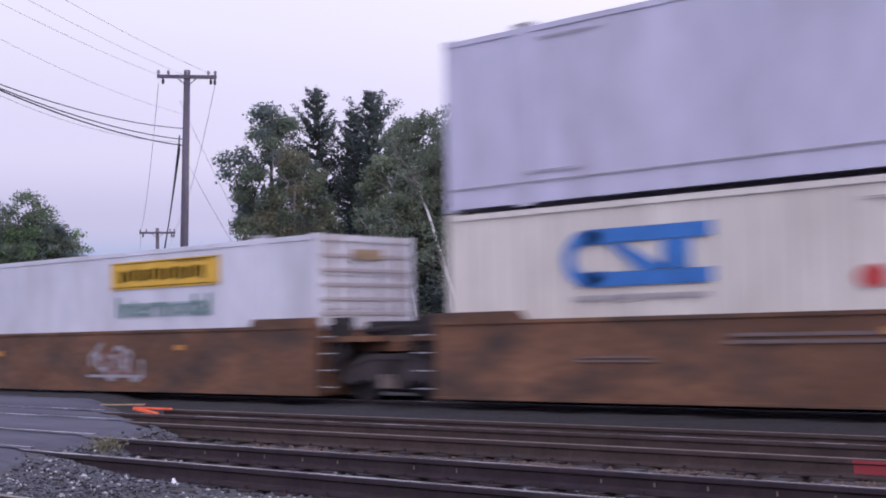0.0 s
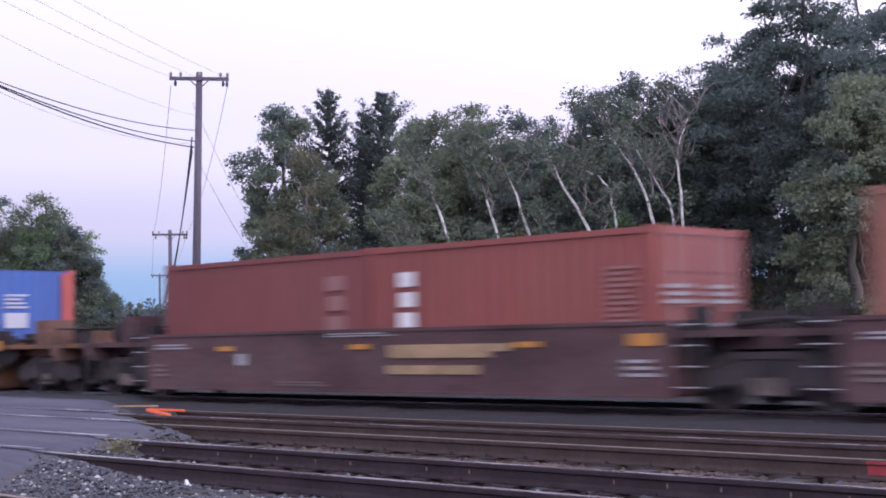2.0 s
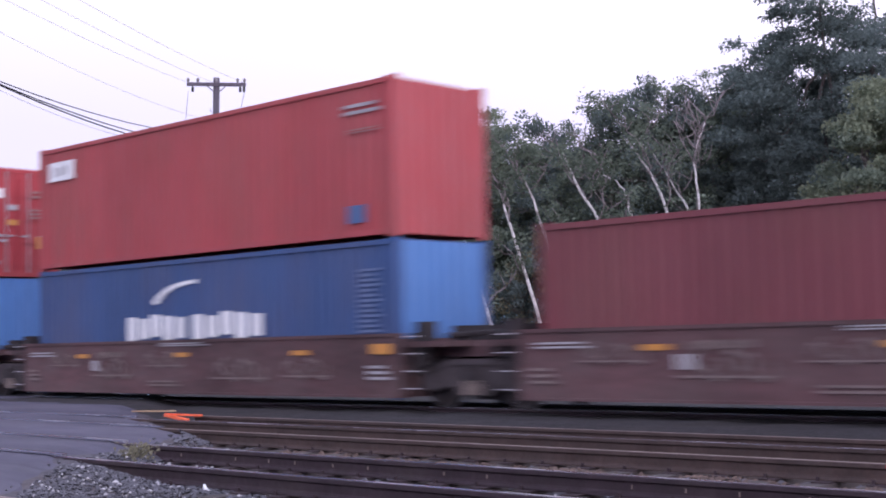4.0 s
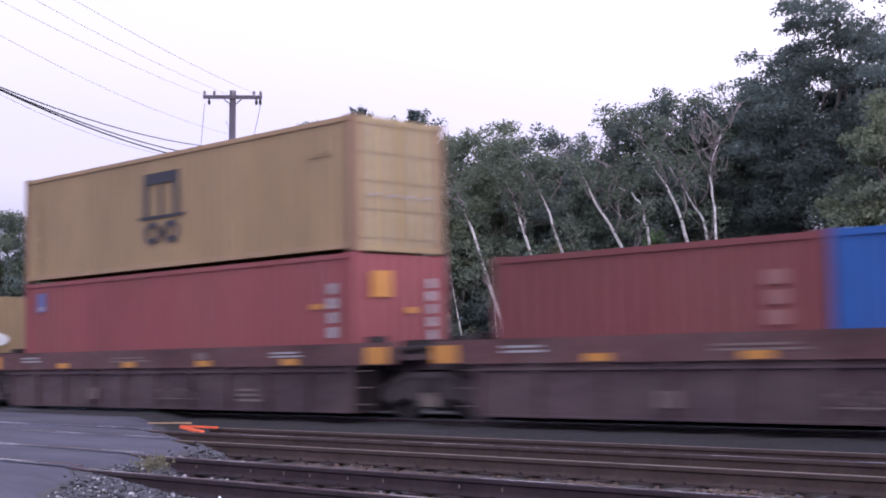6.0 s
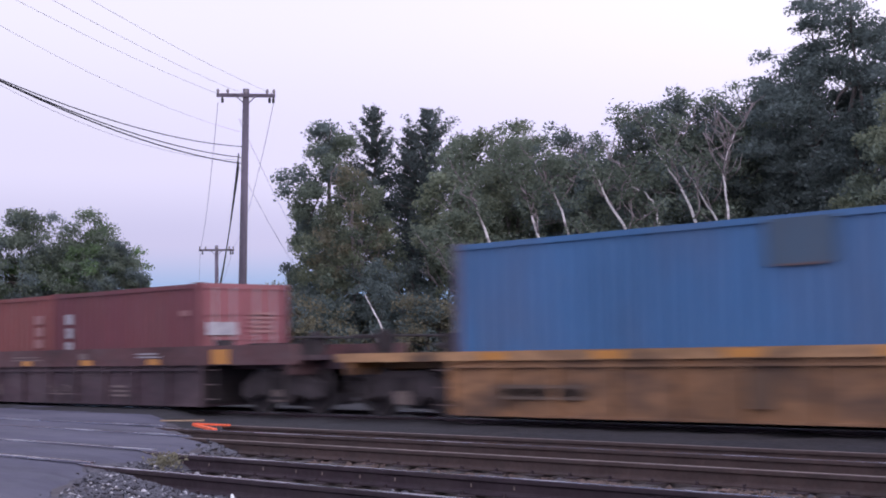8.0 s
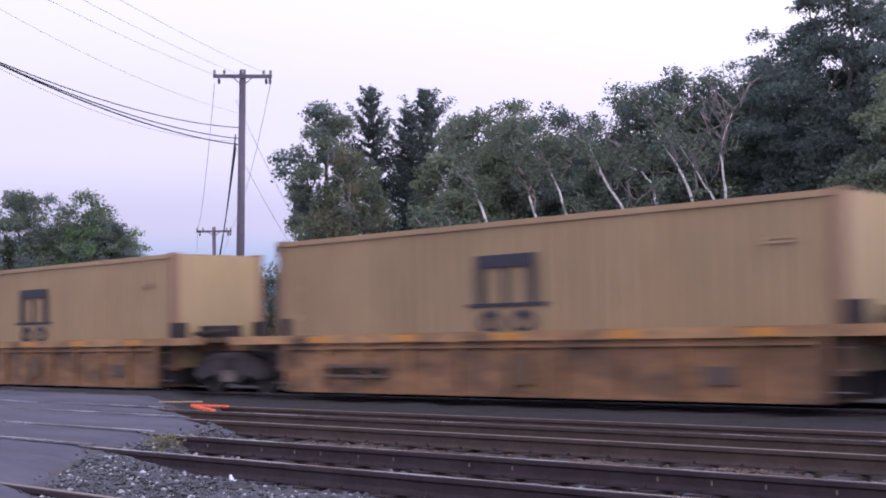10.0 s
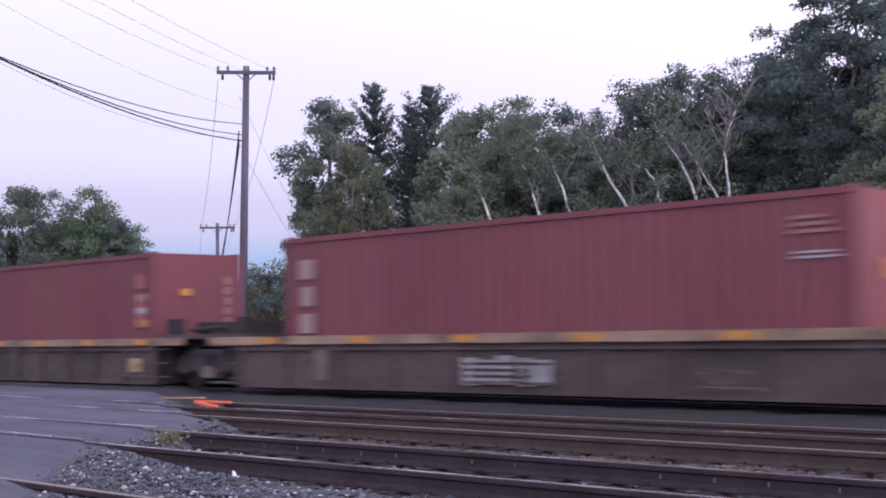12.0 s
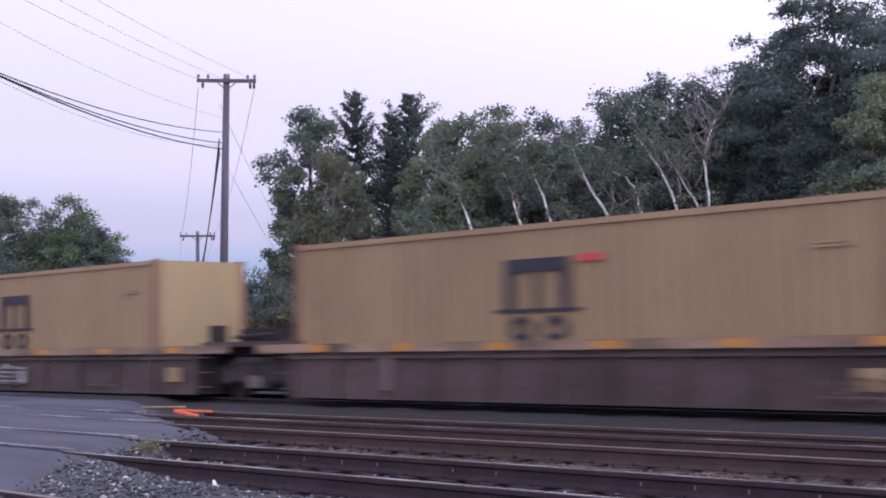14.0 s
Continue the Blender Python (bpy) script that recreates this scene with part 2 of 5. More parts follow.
RAIL_OUT = [(-0.07, -0.17), (0.07, -0.17), (0.07, -0.158), (0.018, -0.142), (0.009, -0.125), (0.009, -0.055), (0.036, -0.038), (0.036, -0.006),
            (0.03, 0.0), (-0.03, 0.0), (-0.036, -0.006), (-0.036, -0.038), (-0.009, -0.055), (-0.009, -0.125), (-0.018, -0.142), (-0.07, -0.158)]
def rail(y, x0, x1, head, label, z=0.0, web=None):
    """One rail along x; its running surface is a strip of its own."""
    r = thing("rail", label, "rail", pose(0, y, z), "rails of the tracks")
    m = Mesh()
    n = len(RAIL_OUT)
    m.v = [(x0, a, b) for a, b in RAIL_OUT] + [(x1, a, b) for a, b in RAIL_OUT]
    m.f = [(i, (i + 1) % n, n + (i + 1) % n, n + i) for i in range(n)] + [tuple(reversed(range(n))), tuple(range(n, 2 * n))]
    part("web", m, web or M_RAIL, r)
    h = Mesh()
    h.box(x0, x1, -0.031, 0.033, 0.0, 0.0035)
    part("running_surface", h, head, r)
    return r
for y in (7.70, 9.19):
    rail(y, -60, 30, M_HEAD, "rusty rail with a worn bright top on the siding")
for y in (11.14, 12.48):
    r = rail(y, -60, 30, M_HEAD if y > 12 else M_DULL, "brown rusty rail of the middle track", web=M_RAIL2)
    if y < 12:
        part("paint_mark", Mesh().box(-5.28, -4.72, -0.016, -0.009, -0.13, -0.05).box(-5.28, -4.72, -0.04, -0.036, -0.036, -0.008), M_RED, r, "red paint mark on the rail's side")
for y in (17.033, 18.538):
    rail(y, -400, 60, M_MAIN_HEAD, "main line rail under the passing train")
rail(14.07, -19.4, 30, M_DULL, "spare rusty rail lying along the ballast", z=-0.05, web=M_RAIL2)
rail(5.30, -14.5, -5.5, M_DULL, "old rusty rail sunk in gravel", z=0.005)

TIE = Mesh().hexa([(-.115, -1.3, -.17), (.115, -1.3, -.17), (.115, 1.3, -.17), (-.115, 1.3, -.17), (-.105, -1.29, 0), (.105, -1.29, 0), (.105, 1.29, 0), (-.105, 1.29, 0)]).make("tie")
TIE.materials.append(M_TIE)
SPIKE = Mesh().box(-0.09, 0.09, -0.17, 0.17, 0, 0.012).box(-0.075, -0.05, -0.1, -0.075, 0, 0.05).box(0.05, 0.075, 0.075, 0.1, 0, 0.05).make("tie_plate")
SPIKE.materials.append(M_RAIL)
CLIP = Mesh().box(-.008, .008, -.004, .004, 0, .035).make("rail_clip")
CLIP.materials.append(M_CLIP)
def track_bed(name, yc, rails, x0, x1, label, clips=()):
    bed = thing(name, label, "railway ties", pose(0, yc, 0))
    bed["kind"] = "structure"
    x = x0
    while x < x1:
        o = new("tie", TIE)
        o.parent = bed
        o.matrix_basis = pose(x + random.uniform(-.03, .03), random.uniform(-.05, .05), -0.185 + random.uniform(-.012, .004), 0, random.uniform(-.6, .6), random.uniform(-1.5, 1.5))
        for ry in rails:
            q = new("tie_plate", SPIKE)
            q.parent = bed
            q.matrix_basis = pose(x, ry - yc, -0.184)
            if ry in clips and random.random() < 0.8:
                q = new("rail_clip", CLIP)
                q.parent = bed
                q.matrix_basis = pose(x + random.uniform(-.06, .06), ry - yc - 0.013, -0.105)
        x += 0.53
track_bed("track_near", 8.445, (7.70, 9.19), -13.5, 2, "weathered wooden ties under the siding", (9.19,))
track_bed("track_middle", 11.87, (11.14, 12.48), -17.5, 0, "weathered wooden ties under the middle track")
track_bed("track_main", 17.785, (17.033, 18.538), -30, -2, "dark wooden ties under the main line")

def flangeway():
    for y in (7.70, 9.19, 11.14, 12.48, 17.033, 18.538):
        m = Mesh()
        e = road_edge(y)
        m.box(e - 13, e - 0.7, y + 0.045, y + 0.115, 0.02, 0.036)
        tagged(part("trim", m, M_BLACK), "dark rubber flange strip beside a rail in the road", "flange strip", kind="structure")
        r = Mesh()
        r.box(e - 13, e - 0.3, y - 0.036, y + 0.036, 0.02, 0.04)
        tagged(part("trim", r, M_HEAD if y < 13 else M_MAIN_HEAD), "worn rail top flush with the road", "rail top", kind="structure")
flangeway()

def stones(name, mats, n, xr, yr, size, label, seed, z=LEVEL, skip_road=True):
    """Loose crushed stones: small uneven polyhedra."""
    rng = np.random.default_rng(seed)
    ico = [(0, 0, 1), (.9, 0, .3), (.28, .85, .3), (-.72, .53, .3), (-.72, -.53, .3), (.28, -.85, .3), (0.3, 0.2, -.8)]
    fc = [(0, 1, 2), (0, 2, 3), (0, 3, 4), (0, 4, 5), (0, 5, 1), (1, 6, 2), (2, 6, 3), (3, 6, 4), (4, 6, 5), (5, 6, 1)]
    m = Mesh()
    base = np.array(ico)
    while n:
        x, y = rng.uniform(*xr), rng.uniform(*yr)
        n -= 1
        if skip_road and x < road_edge(y) + 0.05 + rng.uniform(-0.3, 0.3) * (rng.random() < 0.05):
            continue
        s = size * rng.uniform(0.5, 1.5) * (1 if rng.random() < 0.93 else 1.6)
        a = rng.uniform(0, 6.28)
        p = base * rng.uniform(0.7, 1.25, base.shape) * s * np.array([1.2, 0.9, 0.75])
        p = np.stack([p[:, 0] * np.cos(a) - p[:, 1] * np.sin(a), p[:, 0] * np.sin(a) + p[:, 1] * np.cos(a), p[:, 2]], 1)
        zz = z + (0.255 if x < road_edge(y) else mound(x, y)) + 0.045 * noise.noise(Vector((x, y, 0)) * 1.1) + 0.01
        k = len(m.v)
        m.v += [tuple(q) for q in p + np.array([x, y, zz])]
        m.f += [(k + a_, k + b_, k + c_) for a_, b_, c_ in fc]
    return tagged(part(name, m, mats), label, "stones", kind="stuff")
stones("gravel", M_STONE, 21000, (-13.5, -1), (4.6, 7.6), 0.019, "loose grey crushed stone beside the siding", 1)
stones("gravel", M_PALE_STONE, 2000, (-13.5, -1), (4.6, 9.1), 0.018, "pale stones scattered on the ballast", 2)
stones("gravel", M_STONE, 7000, (-15, -1), (7.8, 9.1), 0.024, "grey crushed stone between the siding rails", 3)
stones("gravel", M_STONE, 6000, (-18, -1), (9.3, 11.05), 0.03, "grey crushed stone between two tracks", 4)
stones("gravel", M_STONE, 1500, (-19, -2), (12.6, 13.9), 0.024, "grey crushed stone before the main line", 5)
stones("gravel", M_STONE, 7000, (-12, -1), (6.7, 7.64), 0.019, "grey crushed stone heaped against the siding", 7, LEVEL + 0.035)
stones("gravel", M_PALE_STONE, 500, (-12, -1), (6.5, 7.6), 0.016, "pale stones beside the siding", 10, LEVEL + 0.04)
stones("gravel", M_RUSTY_STONE, 5000, (-13.5, -1), (10.1, 11.08), 0.024, "rust-stained crushed stone beside the middle track", 8, LEVEL + 0.02)
stones("gravel", M_PALE_STONE, 260, (-15, -1), (7.8, 9.1), 0.024, "pale stones between the siding rails", 9, LEVEL + 0.02)
stones("gravel", M_PALE_STONE, 300, (-16, -1), (9.3, 11), 0.028, "pale stones between two tracks", 6)

# ---- the train ----
YC = 17.785  # middle of the main line
RUN = [  # seconds, metres that the train has gone along x
    (0.0, -0.62), (0.5, -13.13), (1.0, -26.23), (1.5, -39.39), (2.0, -52.45), (2.5, -65.52), (3.0, -78.59), (3.5, -91.66), (4.0, -104.74), (4.5, -117.82), (5.0, -130.90), (5.5, -143.99), (6.0, -157.08), (6.5, -170.17), (7.0, -183.26), (7.5, -196.35), (8.0, -209.45), (8.5, -222.55), (9.0, -235.65), (9.5, -248.75), (10.0, -261.86), (10.5, -274.96), (11.0, -288.07), (11.5, -301.18), (12.0, -314.28), (12.5, -327.39), (13.0, -340.50), (13.5, -353.61), (14.0, -366.72),
]
MOVERS = []  # things of the train and their place along it at 0 s

def ribbed(length, height, depth, pitch, y, out):
    """A corrugated wall along x, its ribs upright; out is the side (-1 or 1) that faces outwards."""
    m = Mesh()
    pts = []
    n = max(2, int(length / pitch))
    p = length / n
    for i in range(n):
        x = -length / 2 + i * p
        pts += [(x, 0), (x + p * 0.34, 0), (x + p * 0.5, depth), (x + p * 0.84, depth)]
    pts.append((length / 2, 0))
    for x, d in pts:
        m.v += [(x, y - out * d, 0), (x, y - out * d, height)]
    m.f = [(2 * i, 2 * i + 2, 2 * i + 3, 2 * i + 1) for i in range(len(pts) - 1)]
    if out > 0:
        m.f = [tuple(reversed(f)) for f in m.f]
    return m

def end_wall(x, width, height, out):
    """A corrugated end wall across the container."""
    m, n = Mesh(), 8
    p = width / n
    pts = []
    for i in range(n):
        y = -width / 2 + i * p
        pts += [(y, 0.03), (y + p * 0.3, 0.03), (y + p * 0.45, 0.0), (y + p * 0.85, 0.0)]
    pts.append((width / 2, 0.03))
    for y, d in pts:
        m.v += [(x - out * d, y, 0.05), (x - out * d, y, height - 0.05)]
    m.f = [(2 * i, 2 * i + 2, 2 * i + 3, 2 * i + 1) for i in range(len(pts) - 1)]
    if out < 0:
        m.f = [tuple(reversed(q)) for q in m.f]
    return m

def container(u, length, z, height, color, label, width=2.44, ribs=0.278, rib_depth=0.046, rear="door", rear_tone=None, marks=(), end_marks=(), post=None, rail_col=None):
    """A shipping container; u is its leading end along the train. marks: (kind, x from the leading end, z, width, height, material)."""
    c = thing("container", label, "shipping container", group="containers on the train")
    # Rear colours lighter than the sides carry the brighter light on that end.
    pm, dm = paint(color), paint(rear_tone or color) if rear_tone != WHITE else paint((0.60, 0.57, 0.60), (0.30, 0.19, 0.14), 0.85)
    pp, rm = paint(post or color), paint(rail_col or color)
    h, hw = length / 2, width / 2
    for out in (-1, 1):
        w = ribbed(length - 0.16, height - 0.2, rib_depth, ribs, out * (hw - 0.02), out)
        o = part("side_wall", w, pm, c)
        o.location.z = 0.1
        part("top_rail", Mesh().box(-h + 0.1, h - 0.1, min(out * hw, out * (hw - 0.07)), max(out * hw, out * (hw - 0.07)), height - 0.12, height - 0.03), rm, c)
        part("bottom_rail", Mesh().box(-h + 0.1, h - 0.1, min(out * hw, out * (hw - 0.06)), max(out * hw, out * (hw - 0.06)), 0.045, 0.15), rm, c)
    for sx in (-1, 1):
        for sy in (-1, 1):
            x, y = sx * (h - 0.08), sy * (hw - 0.08)
            part("corner_post", Mesh().box(x - 0.08, x + 0.08, y - 0.08, y + 0.08, 0.11, height - 0.11), pp, c)
            for zz in (0, height - 0.118):
                part("corner_casting", Mesh().box(x - 0.089, x + 0.089, y - 0.084, y + 0.084, zz, zz + 0.118).box(x - 0.03, x + 0.03, y - 0.086, y + 0.086, zz + 0.03, zz + 0.088), pp, c)
    roof = Mesh()
    n = int(length / 0.5)
    for i in range(n):
        a = -h + 0.1 + i * (length - 0.2) / n
        roof.box(a + 0.04, a + (length - 0.2) / n, -hw + 0.06, hw - 0.06, height - 0.05, height - 0.02)
    roof.box(-h + 0.1, h - 0.1, -hw + 0.05, hw - 0.05, height - 0.07, height - 0.035)
    part("roof", roof, pm, c)
    part("front_wall", end_wall(-h + 0.012, width - 0.2, height, -1), pm, c)
    if rear == "door":
        for sy in (-1, 1):
            y0, y1 = sorted((sy * 0.012, sy * (hw - 0.13)))
            d = part("door", Mesh().box(h - 0.075, h - 0.035, y0, y1, 0.12, height - 0.12), dm, c)
            for k in range(4):
                za = 0.2 + k * (height - 0.4) / 4
                d2 = Mesh().box(h - 0.037, h - 0.012, y0 + 0.06, y1 - 0.06, za + 0.05, za + (height - 0.4) / 4 - 0.05)
                part("door_panel", d2, dm, d)
            for k in (0.28, 0.72):
                y = y0 + (y1 - y0) * k
                part("lock_rod", Mesh().tube([(h + 0.008, y, 0.1), (h + 0.008, y, height - 0.1)], [0.019, 0.019], 6).box(h - 0.005, h + 0.03, y - 0.22 * sy, y, 1.05, 1.09), M_GREY, d)
        part("door_header", Mesh().box(h - 0.09, h - 0.005, -hw + 0.16, hw - 0.16, height - 0.13, height - 0.01), dm, c)
        part("door_sill", Mesh().box(h - 0.09, h - 0.005, -hw + 0.16, hw - 0.16, 0, 0.12), dm, c)
    else:
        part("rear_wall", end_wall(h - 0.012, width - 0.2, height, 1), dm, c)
    for kind, mx, mz, mw, mh, mm in marks:
        emblem(kind, c, -h + mx, -hw - 0.006, mz, mw, mh, mm, "x")
    for kind, my, mz, mw, mh, mm in end_marks:
        emblem(kind, c, h + 0.03, -hw + my, mz, mw, mh, mm, "y")
    MOVERS.append((c, u + h, YC, z))
    return c

def lettering(text, c, x, y, z, w, h, mm):
    """Bold painted letters that fill a box of width w and height h on a container's side."""
    cu = bpy.data.curves.new("lettering", "FONT")
    cu.body, cu.extrude, cu.offset, cu.resolution_u = text, 0.004, 0.022, 3
    ob = bpy.data.objects.new("lettering", cu)
    me = bpy.data.meshes.new_from_object(ob)
    bpy.data.objects.remove(ob)
    xs, zs = [v.co.x for v in me.vertices], [v.co.y for v in me.vertices]
    for v in me.vertices:
        a, b, d = v.co
        v.co = (x + w * (a - min(xs)) / (max(xs) - min(xs)), y - 0.005 - d, z + h * (b - min(zs)) / (max(zs) - min(zs)))
    me.materials.clear()
    return part("lettering", me, mm, c, "bold green lettering")

def emblem(kind, c, x, y, z, w, h, mm, axis):
    """A flat painted or stuck-on shape, on a side (axis x) or an end (axis y)."""
    def slab(m, a0, a1, z0, z1, lift=0.0):
        if axis == "x":
            m.box(x + a0, x + a1, y - 0.006 - lift, y, z + z0, z + z1)
        else:
            m.box(x, x + 0.006 + lift, y + a0, y + a1, z + z0, z + z1)
        return m
    def ring(m, cx, cz, r, t, a0=0, a1=360, sx=1.0):
        n = 14
        for i in range(n):
            p, q = radians(a0 + (a1 - a0) * i / n), radians(a0 + (a1 - a0) * (i + 1) / n)
            o = [(cx + sx * math.cos(g) * k, cz + math.sin(g) * k) for g, k in ((p, r - t), (p, r), (q, r), (q, r - t))]
            if axis == "x":
                m.hexa([(x + a, y - 0.006, z + b) for a, b in o] + [(x + a, y, z + b) for a, b in o])
            else:
                m.hexa([(x + 0.006, y + a, z + b) for a, b in o] + [(x, y + a, z + b) for a, b in o])
        return m
    m = Mesh()
    if kind == "panel":
        slab(m, 0, w, 0, h)
    elif kind == "bars":  # a line of writing too small to read
        n = max(3, int(w / (h * 0.8)))
        for i in range(n):
            slab(m, w * i / n, w * (i + 0.7) / n, 0.08 * h * (i % 3), h * (1 - 0.07 * ((i + 1) % 3)))
    elif kind == "word":  # painted lettering on a side
        return lettering("Intermodal", c, x, y, z, w, h, mm)
    elif kind == "stack":  # upright row of marks
        n = max(3, int(h / (w * 1.1)))
        for i in range(n):
            slab(m, 0.1 * w * (i % 2), w, h * i / n, h * (i + 0.72) / n)
    elif kind == "lines":
        n = max(2, int(h / 0.09))
        for i in range(n):
            slab(m, 0, w * (1 - 0.12 * (i % 3)), h * i / n, h * (i + 0.5) / n)
    elif kind == "scrawl":  # sprayed curls
        for i in range(6):
            a = (i * 97) % 360
            ring(m, w * (0.14 + 0.145 * i), h * (0.5 + 0.16 * math.sin(i * 2.3)), h * (0.28 + 0.1 * ((i * 3) % 4) / 3), h * 0.11, a, a + 210 + 30 * (i % 3), 0.9)
        slab(m, 0, w, h * 0.1, h * 0.17)
    elif kind == "round":
        ring(m, w / 2, h / 2, h / 2, h / 2 - 0.01, sx=w / h)
    elif kind == "arch":  # dark open frame over two rings
        t = w * 0.15
        slab(m, 0, t, h * 0.34, h)
        slab(m, w - t, w, h * 0.34, h)
        slab(m, w * 0.5 - t * 0.32, w * 0.5 + t * 0.32, h * 0.34, h * 0.82)
        slab(m, t, w - t, h * 0.84, h)
        slab(m, -w * 0.16, w * 1.16, h * 0.34, h * 0.385)
        ring(m, w * 0.24, h * 0.14, h * 0.165, h * 0.08, sx=1.2)
        ring(m, w * 0.78, h * 0.14, h * 0.165, h * 0.08, sx=1.2)
    elif kind == "arch_low":
        t = w * 0.15
        slab(m, 0, t, 0, h)
        slab(m, w - t, w, 0, h)
        slab(m, t, w - t, h * 0.8, h)
    elif kind == "swoosh":
        for i in range(9):
            p, q = radians(170 - i * 9), radians(170 - (i + 1) * 9)
            o = [(w + math.cos(g) * w * k, math.sin(g) * h * k) for g, k in ((p, 0.9), (p, 1.0), (q, 1.03), (q, 0.86))]
            m.hexa([(x + a, y - 0.006, z + b) for a, b in o] + [(x + a, y, z + b) for a, b in o])
    elif kind == "big":  # big blue block shapes
        t = h * 0.26
        ring(m, h * 0.5, h * 0.5, h * 0.5, t * 0.9, 50, 310)
        slab(m, h * 0.5, h * 0.95, h - t, h)
        slab(m, h * 0.5, h * 0.95, 0, t)
        slab(m, h * 0.95, w, h - t * 0.95, h)
        slab(m, h * 0.95, w, 0, t * 0.95)
        k = [(h * 0.95, h - t), (h * 1.25, h - t), (w * 0.72, t), (w * 0.52, t)]
        m.hexa([(x + a, y - 0.006, z + b) for a, b in k] + [(x + a, y, z + b) for a, b in k])
        slab(m, w * 0.68, w * 0.86, t, h - t)
    elif kind == "globe":
        ring(m, h * 0.5, h * 0.5, h * 0.5, h * 0.2, 60, 300)
        for i in range(8):
            slab(m, h * 0.5, w * (1 - 0.25 * abs(i - 3.5) / 3.5), h * i / 8, h * (i + 0.45) / 8)
    elif kind == "stripes":
        slab(m, 0, w * 0.85, h * 0.55, h)
        slab(m, w * 0.7, w, h * 0.75, h)
        slab(m, w * -0.02, w * 0.75, 0, h * 0.3)
    ob = part("marking" if kind != "panel" else "sign_panel", m, mm, c)
    return ob

M_CONT_BLUE = mat("mark_blue", (0.035, 0.17, 0.50), 0.55, 0, 0.15, 2)
M_GREEN = mat("mark_green", (0.16, 0.26, 0.25), 0.55, 0, 0.15, 2)
M_SIGN = mat("sign_yellow", (0.72, 0.42, 0.045), 0.5, 0, 0.12, 2)
M_MARK_RED = mat("mark_red", (0.55, 0.06, 0.06), 0.55, 0, 0.15, 2)
M_TANMARK = mat("mark_tan", (0.36, 0.24, 0.14), 0.7, 0, 0.3, 3)
M_DUST = mat("dust_scuff", (0.17, 0.125, 0.12), 0.85, 0, 0.3, 4)
M_FAINT = paint((0.27, 0.13, 0.125))
M_NAVY = mat("mark_navy", (0.025, 0.025, 0.04), 0.6, 0, 0.2, 2)
WHITE, LILAC = (0.74, 0.72, 0.76), (0.56, 0.54, 0.68)
CREAM = (0.72, 0.66, 0.60)
SAND = (0.31, 0.208, 0.112)
OX, BRICK, RED = (0.165, 0.036, 0.047), (0.33, 0.09, 0.06), (0.33, 0.028, 0.038)
MAROON = (0.084, 0.040, 0.043)
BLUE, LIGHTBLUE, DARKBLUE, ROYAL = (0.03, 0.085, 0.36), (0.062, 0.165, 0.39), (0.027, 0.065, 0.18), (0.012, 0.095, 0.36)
AZURE = (0.042, 0.135, 0.29)

def hub(x, z):
    return [("panel", x, z, 3.7, 0.58, M_SIGN), ("bars", x + 0.3, z + 0.14, 3.0, 0.28, M_NAVY), ("panel", x, z + 0.03, 3.7, 0.02, M_NAVY), ("panel", x, z + 0.53, 3.7, 0.02, M_NAVY), ("word", x + 0.2, z - 0.6, 3.22, 0.44, M_GREEN)]

def white_van(u, z, z_sign, color):
    c = container(u, 16.15, z, 2.89, color, "white domestic container with a yellow sign panel", 2.59, ribs=1.35, rib_depth=0.006,
                  marks=hub(9.65, z_sign) + [("lines", 1.7, 0.5, 1.1, 0.06, M_GREY), ("lines", 12.7, 0.44, 1.2, 0.06, M_GREY), ("lines", 2.0, 2.62, 1.2, 0.05, M_GREY), ("lines", 11.9, 2.55, 1.2, 0.05, M_GREY),
                                            ("panel", 0.12, 0.36, 15.9, 0.025, M_GREY)],
                  end_marks=[("panel", 0.95, 2.42, 0.75, 0.2, M_TANMARK)], rear_tone=WHITE)
    for k in range(9):
        part("door_rib", Mesh().box(8.05, 8.095, -1.16, 1.16, 0.3 + 0.27 * k, 0.36 + 0.27 * k), paint((0.42, 0.36, 0.36)), c)
    for x in (1.65, 14.5):  # lifting posts
        part("lifting_post", Mesh().box(x - 8.075 - 0.17, x - 8.075 + 0.17, -1.303, -1.27, 0.0, 2.88), paint(color), c)
        part("lifting_casting", Mesh().box(x - 8.075 - 0.17, x - 8.075 + 0.17, -1.3, -1.1, 2.86, 2.94), M_GREY, c)
    return c
def sand_box(u, z, label="tan corrugated container with a dark arch emblem", mark="single", rear="wall", red=False):
    mk = {"single": [("arch", 5.38, 0.66, 1.35, 1.32, M_NAVY)], "upper": [("arch", 5.28, 0.6, 1.33, 1.54, M_NAVY)], "lower": [("arch_low", 5.62, 0.98, 0.88, 0.68, M_NAVY)]}[mark]
    mk = mk + [("stack", 0.6, 0.6, 0.16, 1.5, M_TANMARK), ("lines", 10.9, 1.85, 0.7, 0.12, M_TANMARK)]
    if red:
        mk.append(("panel", 6.9, 1.88, 0.53, 0.12, M_MARK_RED))
    # The rear's lighter tan has the light from the right mixed in.
    return container(u, 12.19, z, 2.57, SAND, label, marks=mk, rear=rear, rail_col=(0.34, 0.22, 0.125), post=(0.23, 0.13, 0.08), rear_tone=(0.34, 0.245, 0.13))

